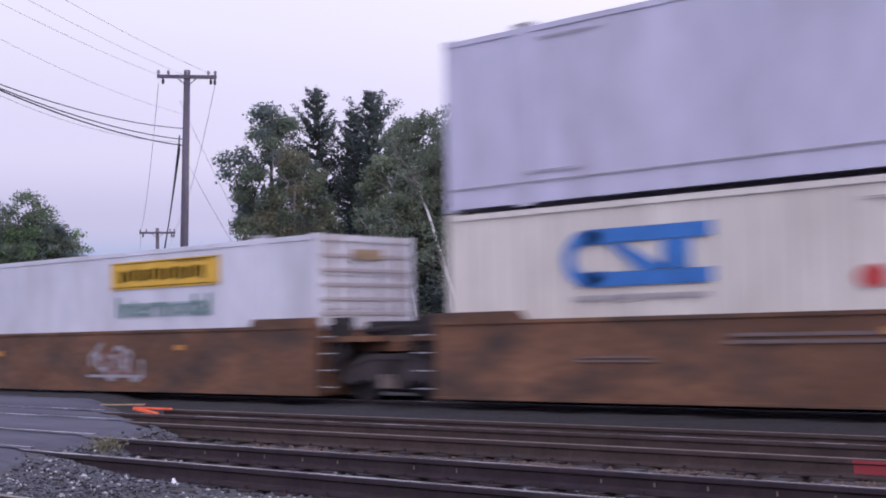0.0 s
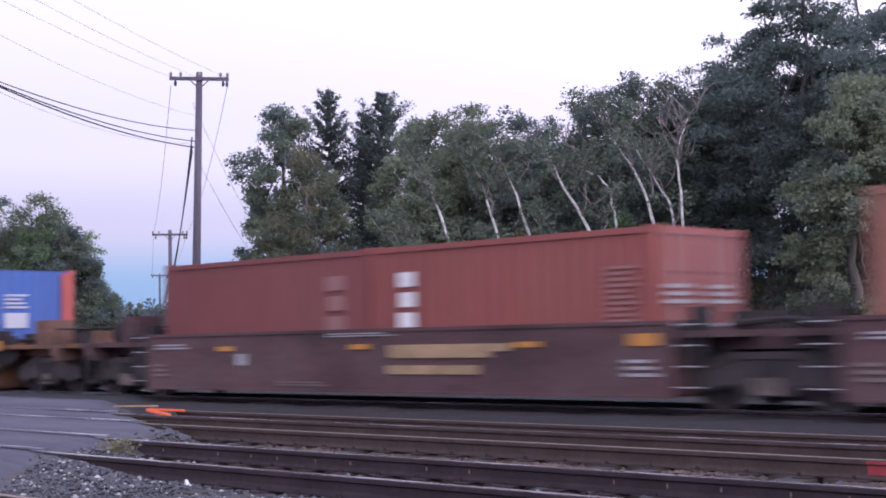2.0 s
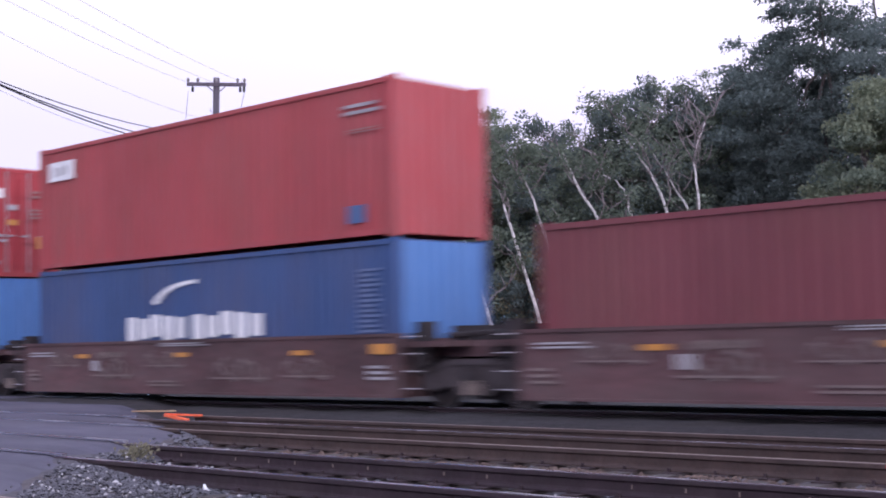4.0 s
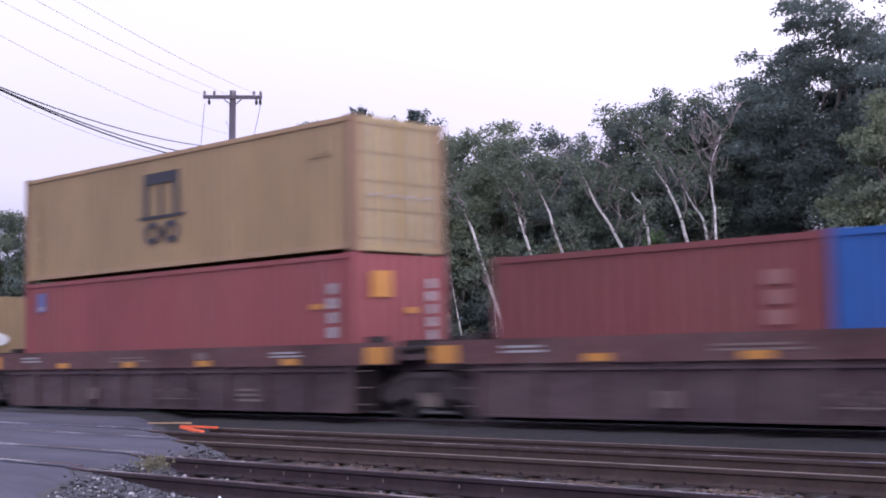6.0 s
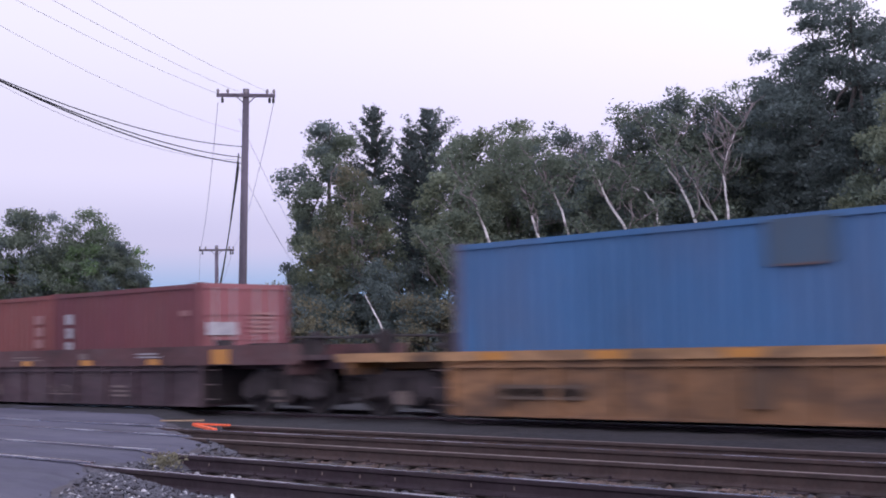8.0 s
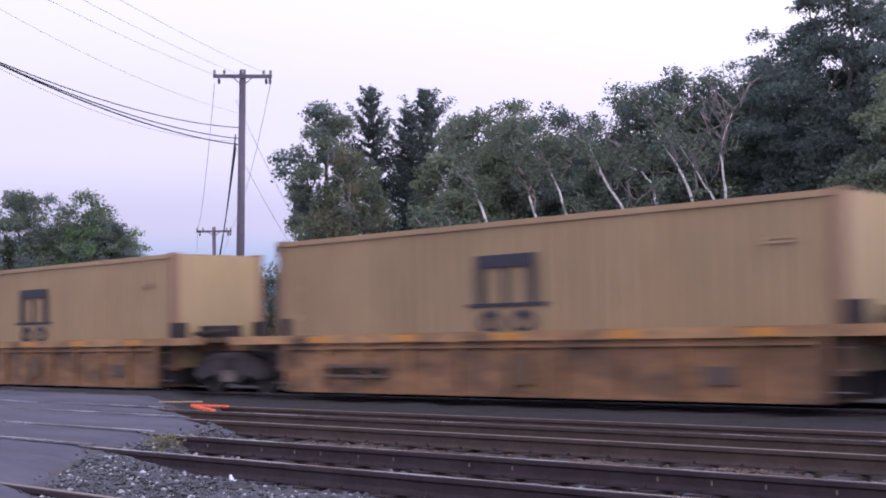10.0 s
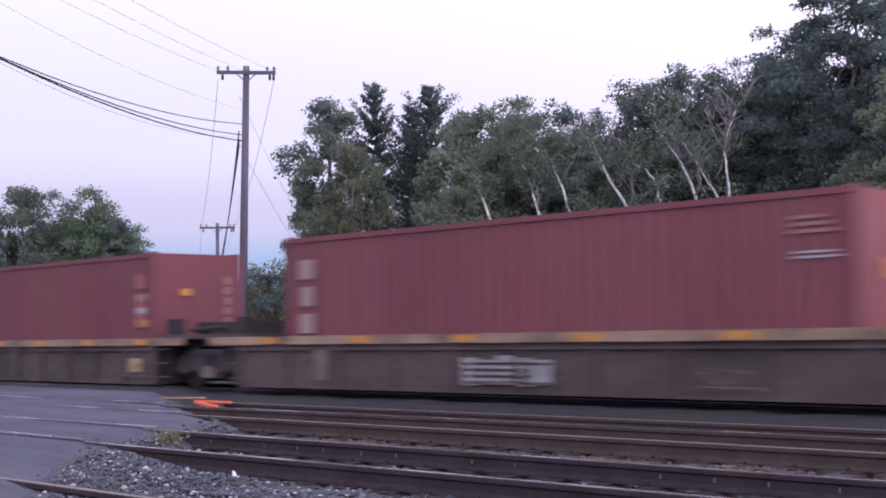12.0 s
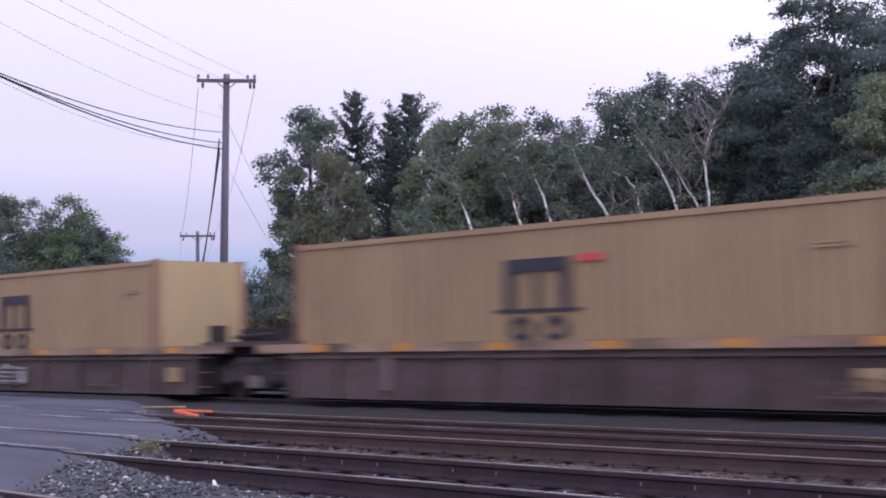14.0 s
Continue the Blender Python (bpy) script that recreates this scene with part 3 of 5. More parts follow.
white_van(-33.64, 0.18, 2.06, (0.66, 0.65, 0.72))
container(-14.21, 16.15, 0.25, 2.89, CREAM, "cream ribbed domestic container with blue lettering shapes", 2.59, ribs=0.30, rib_depth=0.045,
          marks=[("big", 2.4, 1.58, 2.62, 0.87, M_CONT_BLUE), ("bars", 2.6, 1.36, 2.35, 0.10, M_GREY), ("round", 7.17, 1.4, 0.43, 0.32, M_MARK_RED), ("lines", 12.3, 2.3, 1.4, 0.1, M_GREY), ("lines", 7.3, 2.55, 1.4, 0.06, M_GREY)],
          end_marks=[("lines", 0.25, 1.9, 0.75, 0.42, paint((0.10, 0.17, 0.36))), ("lines", 0.4, 1.15, 0.55, 0.22, paint((0.42, 0.16, 0.15))), ("panel", 0.15, 2.55, 2.3, 0.04, paint((0.2, 0.16, 0.16))), ("panel", 0.15, 1.6, 2.3, 0.04, paint((0.2, 0.16, 0.16))), ("panel", 0.15, 0.9, 2.3, 0.04, paint((0.2, 0.16, 0.16)))], rear_tone=WHITE)
white_van(-14.21, 3.165, 1.87, LILAC)
M_POST = paint((0.48, 0.10, 0.09))
M_PALE_MARK = paint((0.50, 0.50, 0.58))
# Its paler blue rear wall has the end's light put into the colour.
container(5.49, 16.15, 0.18, 2.89, (0.032, 0.07, 0.25), "deep blue domestic container with red corner posts", 2.59, ribs=0.6, rib_depth=0.006, post=(0.48, 0.10, 0.09), rear="wall", rail_col=(0.03, 0.07, 0.25), rear_tone=(0.06, 0.13, 0.40),
          marks=[("globe", 2.35, 1.8, 1.7, 0.78, M_PALE_MARK), ("bars", 5.17, 1.15, 1.9, 0.6, M_MARK_RED), ("bars", 7.2, 1.24, 3.9, 0.54, M_PALE_MARK), ("panel", 7.7, 2.37, 0.76, 0.4, M_PALE_MARK),
                 ("panel", 11.65, 0.1, 1.15, 2.7, paint((0.014, 0.035, 0.19))), ("lines", 12.8, 2.42, 1.05, 0.08, M_PALE_MARK), ("lines", 14.8, 1.94, 0.7, 0.4, M_PALE_MARK), ("panel", 14.8, 1.49, 0.7, 0.36, M_PALE_MARK),
                 ("panel", 15.8, 0.1, 0.3, 2.7, M_POST), ("panel", 0.05, 0.1, 0.25, 2.7, M_POST)],
          end_marks=[("lines", 0.6, 1.9, 0.65, 0.4, M_PALE_MARK), ("panel", 0.6, 1.4, 0.65, 0.38, M_PALE_MARK), ("panel", 2.22, 0.1, 0.3, 2.7, M_POST), ("panel", 0.02, 0.1, 0.2, 2.7, M_POST)])
# The second box's rear colour is brightened for the light falling there.
def pair20(u, c1, c2, l1, l2, m1=(), m2=(), e2=(), lit_door2=None, rear2="door"):
    container(u, 6.06, 0.17, 2.58, c1, l1, marks=m1)
    container(u + 6.13, 6.06, 0.17, 2.58, c2, l2, marks=m2, end_marks=e2, rear_tone=lit_door2, rear=rear2)
pair20(29.25, (0.19, 0.048, 0.048), (0.26, 0.066, 0.057), "dark red short corrugated container", "brick-red short container with upright white writing",
       m1=[("stack", 4.96, 1.12, 0.5, 1.1, M_FAINT)], m2=[("stack", 0.72, 1.15, 0.36, 1.05, M_WHITE), ("lines", 5.12, 1.13, 0.6, 0.9, M_FAINT)],
       e2=[("lines", 0.15, 1.4, 0.9, 0.35, M_GREY), ("lines", 1.3, 1.4, 0.9, 0.35, M_GREY), ("lines", 0.15, 0.95, 2.1, 0.2, M_GREY)])
container(44.76, 12.19, 0.42, 2.58, (0.28, 0.11, 0.085), "faded brick-orange container with small stencils", rear="wall",
          marks=[("lines", 10.57, 2.3, 1.0, 0.12, M_GREY), ("panel", 11.0, 1.82, 0.4, 0.14, M_GREY), ("panel", 10.3, 1.1, 0.84, 0.4, paint((0.22, 0.08, 0.06)))])
container(60.23, 12.19, 0.2, 2.89, LIGHTBLUE, "light blue scuffed corrugated container", rear="wall", marks=[("panel", 0.34, 1.77, 0.76, 0.67, M_GREY), ("lines", 11.3, 1.8, 0.5, 0.6, M_GREY), ("lines", 5.5, 1.35, 1.6, 0.1, paint((0.08, 0.14, 0.3)))], rail_col=(0.06, 0.16, 0.40))
container(60.23, 12.19, 3.107, 2.87, RED, "red high-cube container with stickers on its doors", marks=[("panel", 0.45, 1.95, 1.08, 0.43, M_WHITE), ("bars", 0.6, 2.02, 0.7, 0.25, M_GREY), ("panel", 11.45, 0.47, 0.52, 0.38, M_YELLOW), ("stack", 11.5, 1.0, 0.35, 0.95, M_FAINT)],
          end_marks=[("panel", 0.2, 2.05, 0.6, 0.25, M_WHITE), ("panel", 0.9, 1.75, 0.3, 0.14, M_GREY), ("panel", 0.9, 1.35, 0.3, 0.14, M_YELLOW), ("lines", 0.35, 0.9, 0.55, 0.26, M_GREY), ("panel", 1.75, 0.75, 0.4, 0.32, M_YELLOW), ("panel", 0.3, 0.3, 0.4, 0.1, M_GREY), ("lines", 1.55, 1.55, 0.6, 0.3, M_FAINT), ("lines", 1.6, 2.1, 0.5, 0.25, M_FAINT)])
# Light on the navy container's end is painted as a lighter blue.
container(75.71, 12.19, 0.14, 2.89, DARKBLUE, "navy blue container with big white lettering shapes", rear="wall", rear_tone=LIGHTBLUE,
          marks=[("bars", 3.75, 1.16, 2.25, 0.56, M_WHITE), ("bars", 6.14, 1.16, 2.42, 0.56, M_WHITE), ("swoosh", 4.7, 1.85, 1.55, 0.55, M_WHITE), ("lines", 11.2, 1.2, 0.6, 1.2, paint((0.09, 0.13, 0.25)))])
container(75.71, 12.19, 3.05, 2.91, (0.34, 0.05, 0.058), "red high-cube container with a white plate", rear="wall", marks=[("panel", 0.43, 2.09, 1.12, 0.45, M_WHITE), ("bars", 0.6, 2.18, 0.75, 0.26, M_GREY), ("lines", 10.87, 2.3, 1.0, 0.25, M_GREY), ("lines", 11.0, 1.95, 0.85, 0.1, M_FAINT), ("panel", 10.96, 0.29, 0.47, 0.33, paint((0.06, 0.11, 0.24)))])
# between the seen stretches the train goes on in the same manner
container(91.2, 12.19, 0.42, 2.58, OX, "dark red steel corrugated container", rear="wall")
container(110.85, 12.19, 0.42, 2.57, SAND, "tan corrugated container with a pale emblem", marks=[("round", 9.8, 1.3, 0.5, 0.3, M_WHITE)], end_marks=[("round", 0.7, 1.2, 0.7, 0.35, M_WHITE)], rear="wall")
container(126.53, 12.19, 0.5, 2.6, (0.235, 0.054, 0.062), "red container with a yellow sticker on its end", rear="wall", marks=[("panel", 0.6, 1.87, 0.42, 0.45, paint((0.1, 0.12, 0.3))), ("panel", 0.65, 1.9, 0.3, 0.1, M_GREY), ("panel", 10.95, 1.55, 0.36, 0.1, M_YELLOW), ("stack", 11.45, 1.0, 0.25, 1.1, M_GREY)], end_marks=[("panel", 0.4, 1.75, 0.55, 0.5, M_YELLOW), ("panel", 1.3, 1.45, 0.3, 0.12, M_YELLOW), ("stack", 1.9, 0.7, 0.2, 1.5, M_GREY)])
sand_box(126.53, 3.12, "tan container with a dark arch emblem and slatted doors", "upper", rear="door")
pair20(142.21, (0.175, 0.040, 0.046), ROYAL, "dark red short corrugated container", "bright blue short container with panelled doors", m1=[("stack", 5.1, 1.3, 0.33, 0.85, M_FAINT)], m2=[("lines", 5.16, 1.9, 0.6, 0.15, M_GREY)],
       e2=[("lines", 1.35, 1.3, 0.8, 0.4, M_GREY)], lit_door2=(0.05, 0.17, 0.46))
sand_box(157.81, 0.53, "tan container with a small dark emblem", "lower")
sand_box(157.81, 3.14, "tan container with a dark arch emblem and slatted doors", "upper", rear="door")
pair20(173.54, (0.185, 0.048, 0.045), (0.135, 0.034, 0.044), "rust-red short corrugated container", "dark red short container with white marks", m1=[("stack", 5.13, 1.27, 0.5, 0.88, M_FAINT)],
       m2=[("stack", 0.54, 1.15, 0.34, 1.0, M_GREY), ("panel", 5.38, 1.87, 0.36, 0.12, M_FAINT)], e2=[("panel", 0.2, 1.45, 0.8, 0.28, M_GREY), ("lines", 1.35, 1.5, 0.7, 0.5, M_FAINT), ("lines", 0.1, 0.95, 2.1, 0.16, M_FAINT)], lit_door2=(0.23, 0.075, 0.085))
container(193.36, 12.19, 0.45, 2.58, AZURE, "azure blue container with a faded brown patch", rear="wall", post=(0.10, 0.10, 0.16), marks=[("panel", 6.15, 1.85, 1.08, 0.65, paint((0.040, 0.085, 0.135))), ("panel", 6.3, 1.83, 0.75, 0.04, paint((0.09, 0.06, 0.06))), ("panel", 11.18, 1.38, 0.4, 0.12, M_TANMARK), ("lines", 11.3, 2.1, 0.67, 0.2, M_GREY)])
container(209.2, 12.19, 0.45, 2.58, OX, "dark red steel corrugated container", rear="wall")
sand_box(225.1, 0.47)
sand_box(240.94, 0.47)
# The next three red containers have end light painted into their rear reds.
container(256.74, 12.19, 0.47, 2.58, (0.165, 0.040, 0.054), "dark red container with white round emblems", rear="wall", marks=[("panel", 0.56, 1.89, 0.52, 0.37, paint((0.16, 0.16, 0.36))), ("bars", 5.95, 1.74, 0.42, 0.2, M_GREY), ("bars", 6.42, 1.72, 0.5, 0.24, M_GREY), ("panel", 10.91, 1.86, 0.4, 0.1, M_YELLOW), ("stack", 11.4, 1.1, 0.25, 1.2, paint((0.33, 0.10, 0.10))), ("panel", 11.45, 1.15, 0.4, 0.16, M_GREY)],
          end_marks=[("panel", 0.25, 1.95, 0.5, 0.45, M_YELLOW), ("bars", 0.3, 1.58, 0.5, 0.22, M_WHITE), ("bars", 0.9, 1.62, 0.5, 0.24, M_WHITE), ("panel", 0.9, 1.42, 0.4, 0.1, M_YELLOW)], rear_tone=(0.245, 0.062, 0.064))
container(276.59, 12.19, 0.44, 2.58, (0.15, 0.035, 0.049), "oxblood red container with yellow stencils", rear="wall", marks=[("stack", 11.5, 0.9, 0.4, 1.3, paint((0.29, 0.08, 0.09))), ("panel", 11.5, 0.9, 0.48, 0.16, M_YELLOW), ("panel", 11.5, 1.5, 0.48, 0.14, M_TANMARK), ("panel", 11.5, 1.2, 0.42, 0.14, M_GREY)], end_marks=[("panel", 0.7, 1.6, 0.3, 0.16, M_YELLOW), ("stack", 1.9, 0.7, 0.2, 1.4, M_FAINT)], rear_tone=(0.165, 0.040, 0.050))
container(293.53, 12.19, 0.45, 2.58, (0.175, 0.042, 0.057), "red container with upright white writing", rear="wall", marks=[("stack", 0.40, 0.69, 0.44, 1.57, paint((0.34, 0.23, 0.22))), ("lines", 11.16, 1.95, 0.72, 0.3, M_FAINT), ("lines", 11.22, 1.6, 0.68, 0.14, M_GREY)], end_marks=[("panel", 0.75, 1.3, 0.45, 0.3, M_YELLOW), ("stack", 1.85, 0.8, 0.22, 1.5, M_FAINT)], rear_tone=(0.235, 0.058, 0.064))
sand_box(311.77, 0.43)
sand_box(329.91, 0.43)
sand_box(346.83, 0.43, "tan container with dark emblem and small red plate", red=True)

def truck(parent, x):
    """A two-axle railway truck under a wagon's end."""
    b = part("truck", Mesh().box(x - 0.2, x + 0.2, -1.12, 1.12, 0.42, 0.72).box(x - 0.35, x + 0.35, -0.45, 0.45, 0.7, 0.86), M_STEEL, parent)
    for sy in (-1, 1):
        y = sy * 1.0
        out = [(x - 1.25, 0.36), (x - 0.95, 0.28), (x - 0.5, 0.40), (x - 0.32, 0.22), (x + 0.32, 0.22), (x + 0.5, 0.40), (x + 0.95, 0.28), (x + 1.25, 0.36), (x + 1.2, 0.62), (x + 0.55, 0.84), (x - 0.55, 0.84), (x - 1.2, 0.62)]
        part("side_frame", Mesh().prism(out, y - 0.07, y + 0.07), M_TRUCK, b)
        part("frame_rib", Mesh().prism([(x - 1.1, 0.56), (x - 0.5, 0.74), (x + 0.5, 0.74), (x + 1.1, 0.56), (x + 1.1, 0.61), (x + 0.5, 0.80), (x - 0.5, 0.80), (x - 1.1, 0.61)], y + sy * 0.085 - 0.02, y + sy * 0.085 + 0.02), M_TRUCK, b)
        for k in (-0.14, 0.0, 0.14):
            part("spring", Mesh().tube([(x + k, y - 0.1, 0.24), (x + k, y - 0.1, 0.48)], [0.055, 0.055], 8), M_CLIP, b)
        for ax in (-0.89, 0.89):
            w = part("wheel", Mesh().disc(x + ax, sy * 0.745, 0.455, 0.455, 0.062, 28), M_TREAD, b, smooth=False)
            part("wheel_face", Mesh().disc(x + ax, sy * 0.80, 0.455, 0.40, 0.03, 24).disc(x + ax, sy * 0.86, 0.455, 0.12, 0.05, 12), M_STEEL, b)
            part("bearing_cap", Mesh().disc(x + ax, sy * 1.06, 0.455, 0.13, 0.05, 12), M_TRUCK, b)
    part("brake_rigging", Mesh().box(x - 0.42, x + 0.42, -0.62, 0.62, 0.14, 0.42).box(x - 1.5, x + 1.5, -0.16, 0.16, 0.40, 0.62), M_STEEL, b)
    for s in (-1, 1):
        part("brake_beam", Mesh().box(x + s * 1.42 - 0.07, x + s * 1.42 + 0.07, -0.8, 0.8, 0.22, 0.40), M_STEEL, b)
    for ax in (-0.89, 0.89):
        part("axle", Mesh().disc(x + ax, 0, 0.455, 0.085, 0.8, 10), M_STEEL, b)
    return b

def well_car(style, x0, x1, joint0, joint1, label, rear_truck=None, front_truck=None, decor=()):
    """One well of an articulated wagon. x0..x1: the deep well; joint0, joint1: the truck centres at its ends (along the train at 0 s)."""
    c = thing("well_car", label, "railway wagon", group="wagons of the train")
    o = joint0
    a, b, j1 = x0 - o, x1 - o, joint1 - o
    col, sill, top, low, hw, band = STYLES[style]
    body, band_m = wagon_paint(col), wagon_paint(sill)
    for sy in (-1, 1):
        y0, y1 = sorted((sy * (hw - 0.09), sy * (hw - 0.01)))
        side = part("side_panel", Mesh().prism([(a, low), (b, low), (b, top - 0.02), (a, top - 0.02)], y0, y1), body, c)
        if band:
            yb0, yb1 = sorted((sy * (hw - 0.12), sy * (hw + 0.07)))
            part("top_sill", Mesh().box(min(a, 0.55), max(b, j1 - 0.55), yb0, yb1, top - band, top), band_m, c)
            n = 10
            for i in range(n + 1):
                x = a + (b - a) * i / n
                ys = sorted((sy * hw, sy * (hw + 0.05)))
                part("stiffener", Mesh().box(x - 0.05, x + 0.05, ys[0] - 0.02, ys[1], low + 0.03, top - band - 0.003), body, side)
            part("rub_rail", Mesh().box(a, b, min(sy * hw, sy * (hw + 0.062)), max(sy * hw, sy * (hw + 0.062)), top - band - 0.115, top - band - 0.075), body, side)
            part("bottom_flange", Mesh().box(a, b, sorted((sy * (hw - 0.1), sy * (hw + 0.05)))[0], sorted((sy * (hw - 0.1), sy * (hw + 0.05)))[1], low - 0.004, low + 0.03), body, side)
        else:
            ys = sorted((sy * (hw - 0.13), sy * (hw + 0.02)))
            part("top_sill", Mesh().box(a, b, ys[0], ys[1], top - 0.06, top), body, c)
            part("bottom_flange", Mesh().box(a, b, ys[0], ys[1], low - 0.004, low + 0.04), body, side)
            for e0, e1 in ((a, a + 1.9), (b - 1.9, b)):
                if style == "deep":
                    part("raised_end", Mesh().prism([(e0, top), (e1, top), (e1 - (0.12 if e0 == a else 0), top + 0.14), (e0 + (0 if e0 == a else 0.12), top + 0.14)], y0 + 0.003, y1 - 0.003), body, c)
                # sloped end piece down to the truck
            for p, q in ((a, max(0.9, a - 1.0)), (b, min(j1 - 0.9, b + 1.0))):
                outl = [(p, low + 0.35), (p, top), (q, top), (q, top - 0.55)]
                if q > p:
                    outl = [(p, low + 0.35), (q, top - 0.55), (q, top), (p, top)]
                part("end_piece", Mesh().prism(outl if q > p else outl[::-1], y0 + sy * -0.25, y1 + sy * -0.25), M_STEEL, c)
        # ladders beside the ends of the well
        ys = sorted((sy * (hw - 0.05), sy * (hw - 0.02)))
        for x in (a - 0.48, b + 0.08):
            for st_x in (x - 0.02, x + 0.38):
                part("ladder_stile", Mesh().box(st_x, st_x + 0.03, ys[0], ys[1], low + 0.1, top - 0.05), M_STEEL, c)
            for k in range(4 if top > 1.2 else 3):
                part("ladder_rung", Mesh().box(x + 0.01, x + 0.38, ys[0] - 0.01, ys[1] + 0.01, low + 0.15 + 0.3 * k, low + 0.166 + 0.3 * k), M_RUNG if not band else M_DUST, c)
    part("well_floor", Mesh().box(a, b, -hw + 0.1, hw - 0.1, low + 0.0, low + 0.06), body, c)
    for x in (a, b):
        s = -1 if x == a else 1
        part("bulkhead", Mesh().box(x - 0.05, x + 0.05, -hw + 0.1, hw - 0.1, low + 0.05, top - 0.1), M_STEEL if band else body, c)
        e = 0.0 if s < 0 else j1
        part("end_platform", Mesh().box(min(x, e - 0.0), max(x, e), -0.75, 0.75, 0.88, 1.10).box(min(x, e + 0.25 * s * -1), max(x, e + 0.25 * s * -1), -hw + 0.12, hw - 0.12, 1.06, 1.16), body, c)
        for sy in (-1.1, 1.1):
            part("container_guide", Mesh().box(x - 0.12 + s * 0.3, x + 0.12 + s * 0.3, sy - 0.15, sy + 0.15, 1.15, 1.5), M_STEEL, c)
        part("brake_gear", Mesh().box(x + s * 0.75 - 0.22, x + s * 0.75 + 0.22, -0.7, 0.1, 1.1, 1.42).tube([(x + s * 0.6, -0.9, 1.25), (x + s * 1.3, -0.5, 1.3)], [0.05, 0.05], 6), M_STEEL, c)
    if front_truck:
        truck(c, front_truck - o)
    truck(c, rear_truck - o if rear_truck else j1)
    for kind, mx, mz, mw, mh, mm in decor:
        emblem(kind, c, mx - o, -hw - (0.075 if band and mz > top - band else 0.055 if band else 0.02), mz, mw, mh, mm, "x")
    MOVERS.append((c, o, YC, 0.0))
    return c

def car_end(c, x, s, col, tall):
    """Coupler, hoses, hand brake and steps at the outer end of an articulated wagon; x in the wagon's own space, s the way it faces."""
    m = wagon_paint(col)
    part("coupler", Mesh().box(min(x, x + s * 1.0), max(x, x + s * 1.0), -0.1, 0.1, 0.72, 0.98).box(x + s * 0.82 - 0.22, x + s * 0.82 + 0.22, -0.2, 0.2, 0.7, 1.02), M_STEEL, c)
    part("end_sill", Mesh().box(x - 0.12, x + 0.12, -1.42, 1.42, 0.78, 1.14), m, c)
    part("step", Mesh().box(x - s * 0.3 - 0.25, x - s * 0.3 + 0.25, -1.5, -1.38, 0.3, 0.36).box(x - s * 0.3 - 0.25, x - s * 0.3 - 0.21, -1.5, -1.4, 0.3, 0.9).box(x - s * 0.3 + 0.21, x - s * 0.3 + 0.25, -1.5, -1.4, 0.3, 0.9), M_STEEL, c)
    part("hand_brake", Mesh().disc(x - s * 0.1, -0.6, 1.38, 0.25, 0.03, 18, "x").box(x - s * 0.1 - 0.05, x - s * 0.1 + 0.05, -0.68, -0.52, 1.1, 1.4), M_STEEL, c)
    if tall:
        part("end_cabinet", Mesh().box(x - s * 1.1 - 0.26, x - s * 1.1 + 0.26, -1.1, -0.4, 1.12, 1.72).box(x - s * 0.5 - 0.12, x - s * 0.5 + 0.12, -0.3, 0.4, 1.12, 1.45), m, c)
    part("hand_rail", Mesh().tube([(x, -1.35, 1.1), (x, -1.35, 1.5), (x, 1.35, 1.5), (x, 1.35, 1.1)], [0.025] * 4, 6), M_STEEL, c)
    part("hose", Mesh().tube([(x + s * 0.1, 0.3, 0.8), (x + s * 0.35, 0.35, 0.45), (x + s * 0.8, 0.2, 0.35)], [0.03] * 3, 6), M_BLACK, c)

STYLES = {  # body, top sill, height of the top, of the bottom, half width, depth of the sill
    "deep": ((0.165, 0.077, 0.042), (0.165, 0.077, 0.042), 1.37, 0.10, 1.47, 0),
    "maroon": (MAROON, MAROON, 1.31, 0.19, 1.47, 0),
    "ledge": ((0.056, 0.032, 0.040), (0.098, 0.042, 0.044), 1.38, 0.12, 1.43, 0.40),
    "yellow": ((0.225, 0.115, 0.055), (0.38, 0.21, 0.10), 1.17, 0.10, 1.43, 0.16),
    "tan": ((0.066, 0.043, 0.041), (0.31, 0.20, 0.14), 1.09, 0.09, 1.43, 0.16),
}
def flecks(x0, x1, z, n, w=0.42, h=0.13):
    return [("panel", x0 + (x1 - x0) * (i + 0.5) / n, z, w, h, M_YELLOW) for i in range(n)]
L_DEEP = "rusty orange-brown well wagon with deep plain sides"
well_car("deep", -33.9, -17.3, -35.6, -15.85, L_DEEP, front_truck=-35.6, decor=[("scrawl", -24.6, 0.3, 2.0, 0.85, M_GREY), ("scrawl", -24.2, 0.45, 1.3, 0.5, M_FAINT), ("panel", -28.5, 0.85, 0.35, 0.12, M_YELLOW), ("panel", -21.5, 0.95, 0.3, 0.1, M_YELLOW)] )
well_car("deep", -14.4, 2.3, -15.85, 3.7, L_DEEP, decor=[("panel", -6.6, 1.05, 0.45, 0.1, M_YELLOW), ("panel", -3.6, 1.05, 0.5, 0.12, M_YELLOW), ("bars", -6.1, 0.62, 1.9, 0.5, M_FAINT), ("lines", -8.9, 0.95, 2.6, 0.2, M_DUST), ("scrawl", -1.6, 0.6, 1.8, 0.5, M_DUST), ("lines", -11.5, 0.7, 1.5, 0.12, M_DUST)])
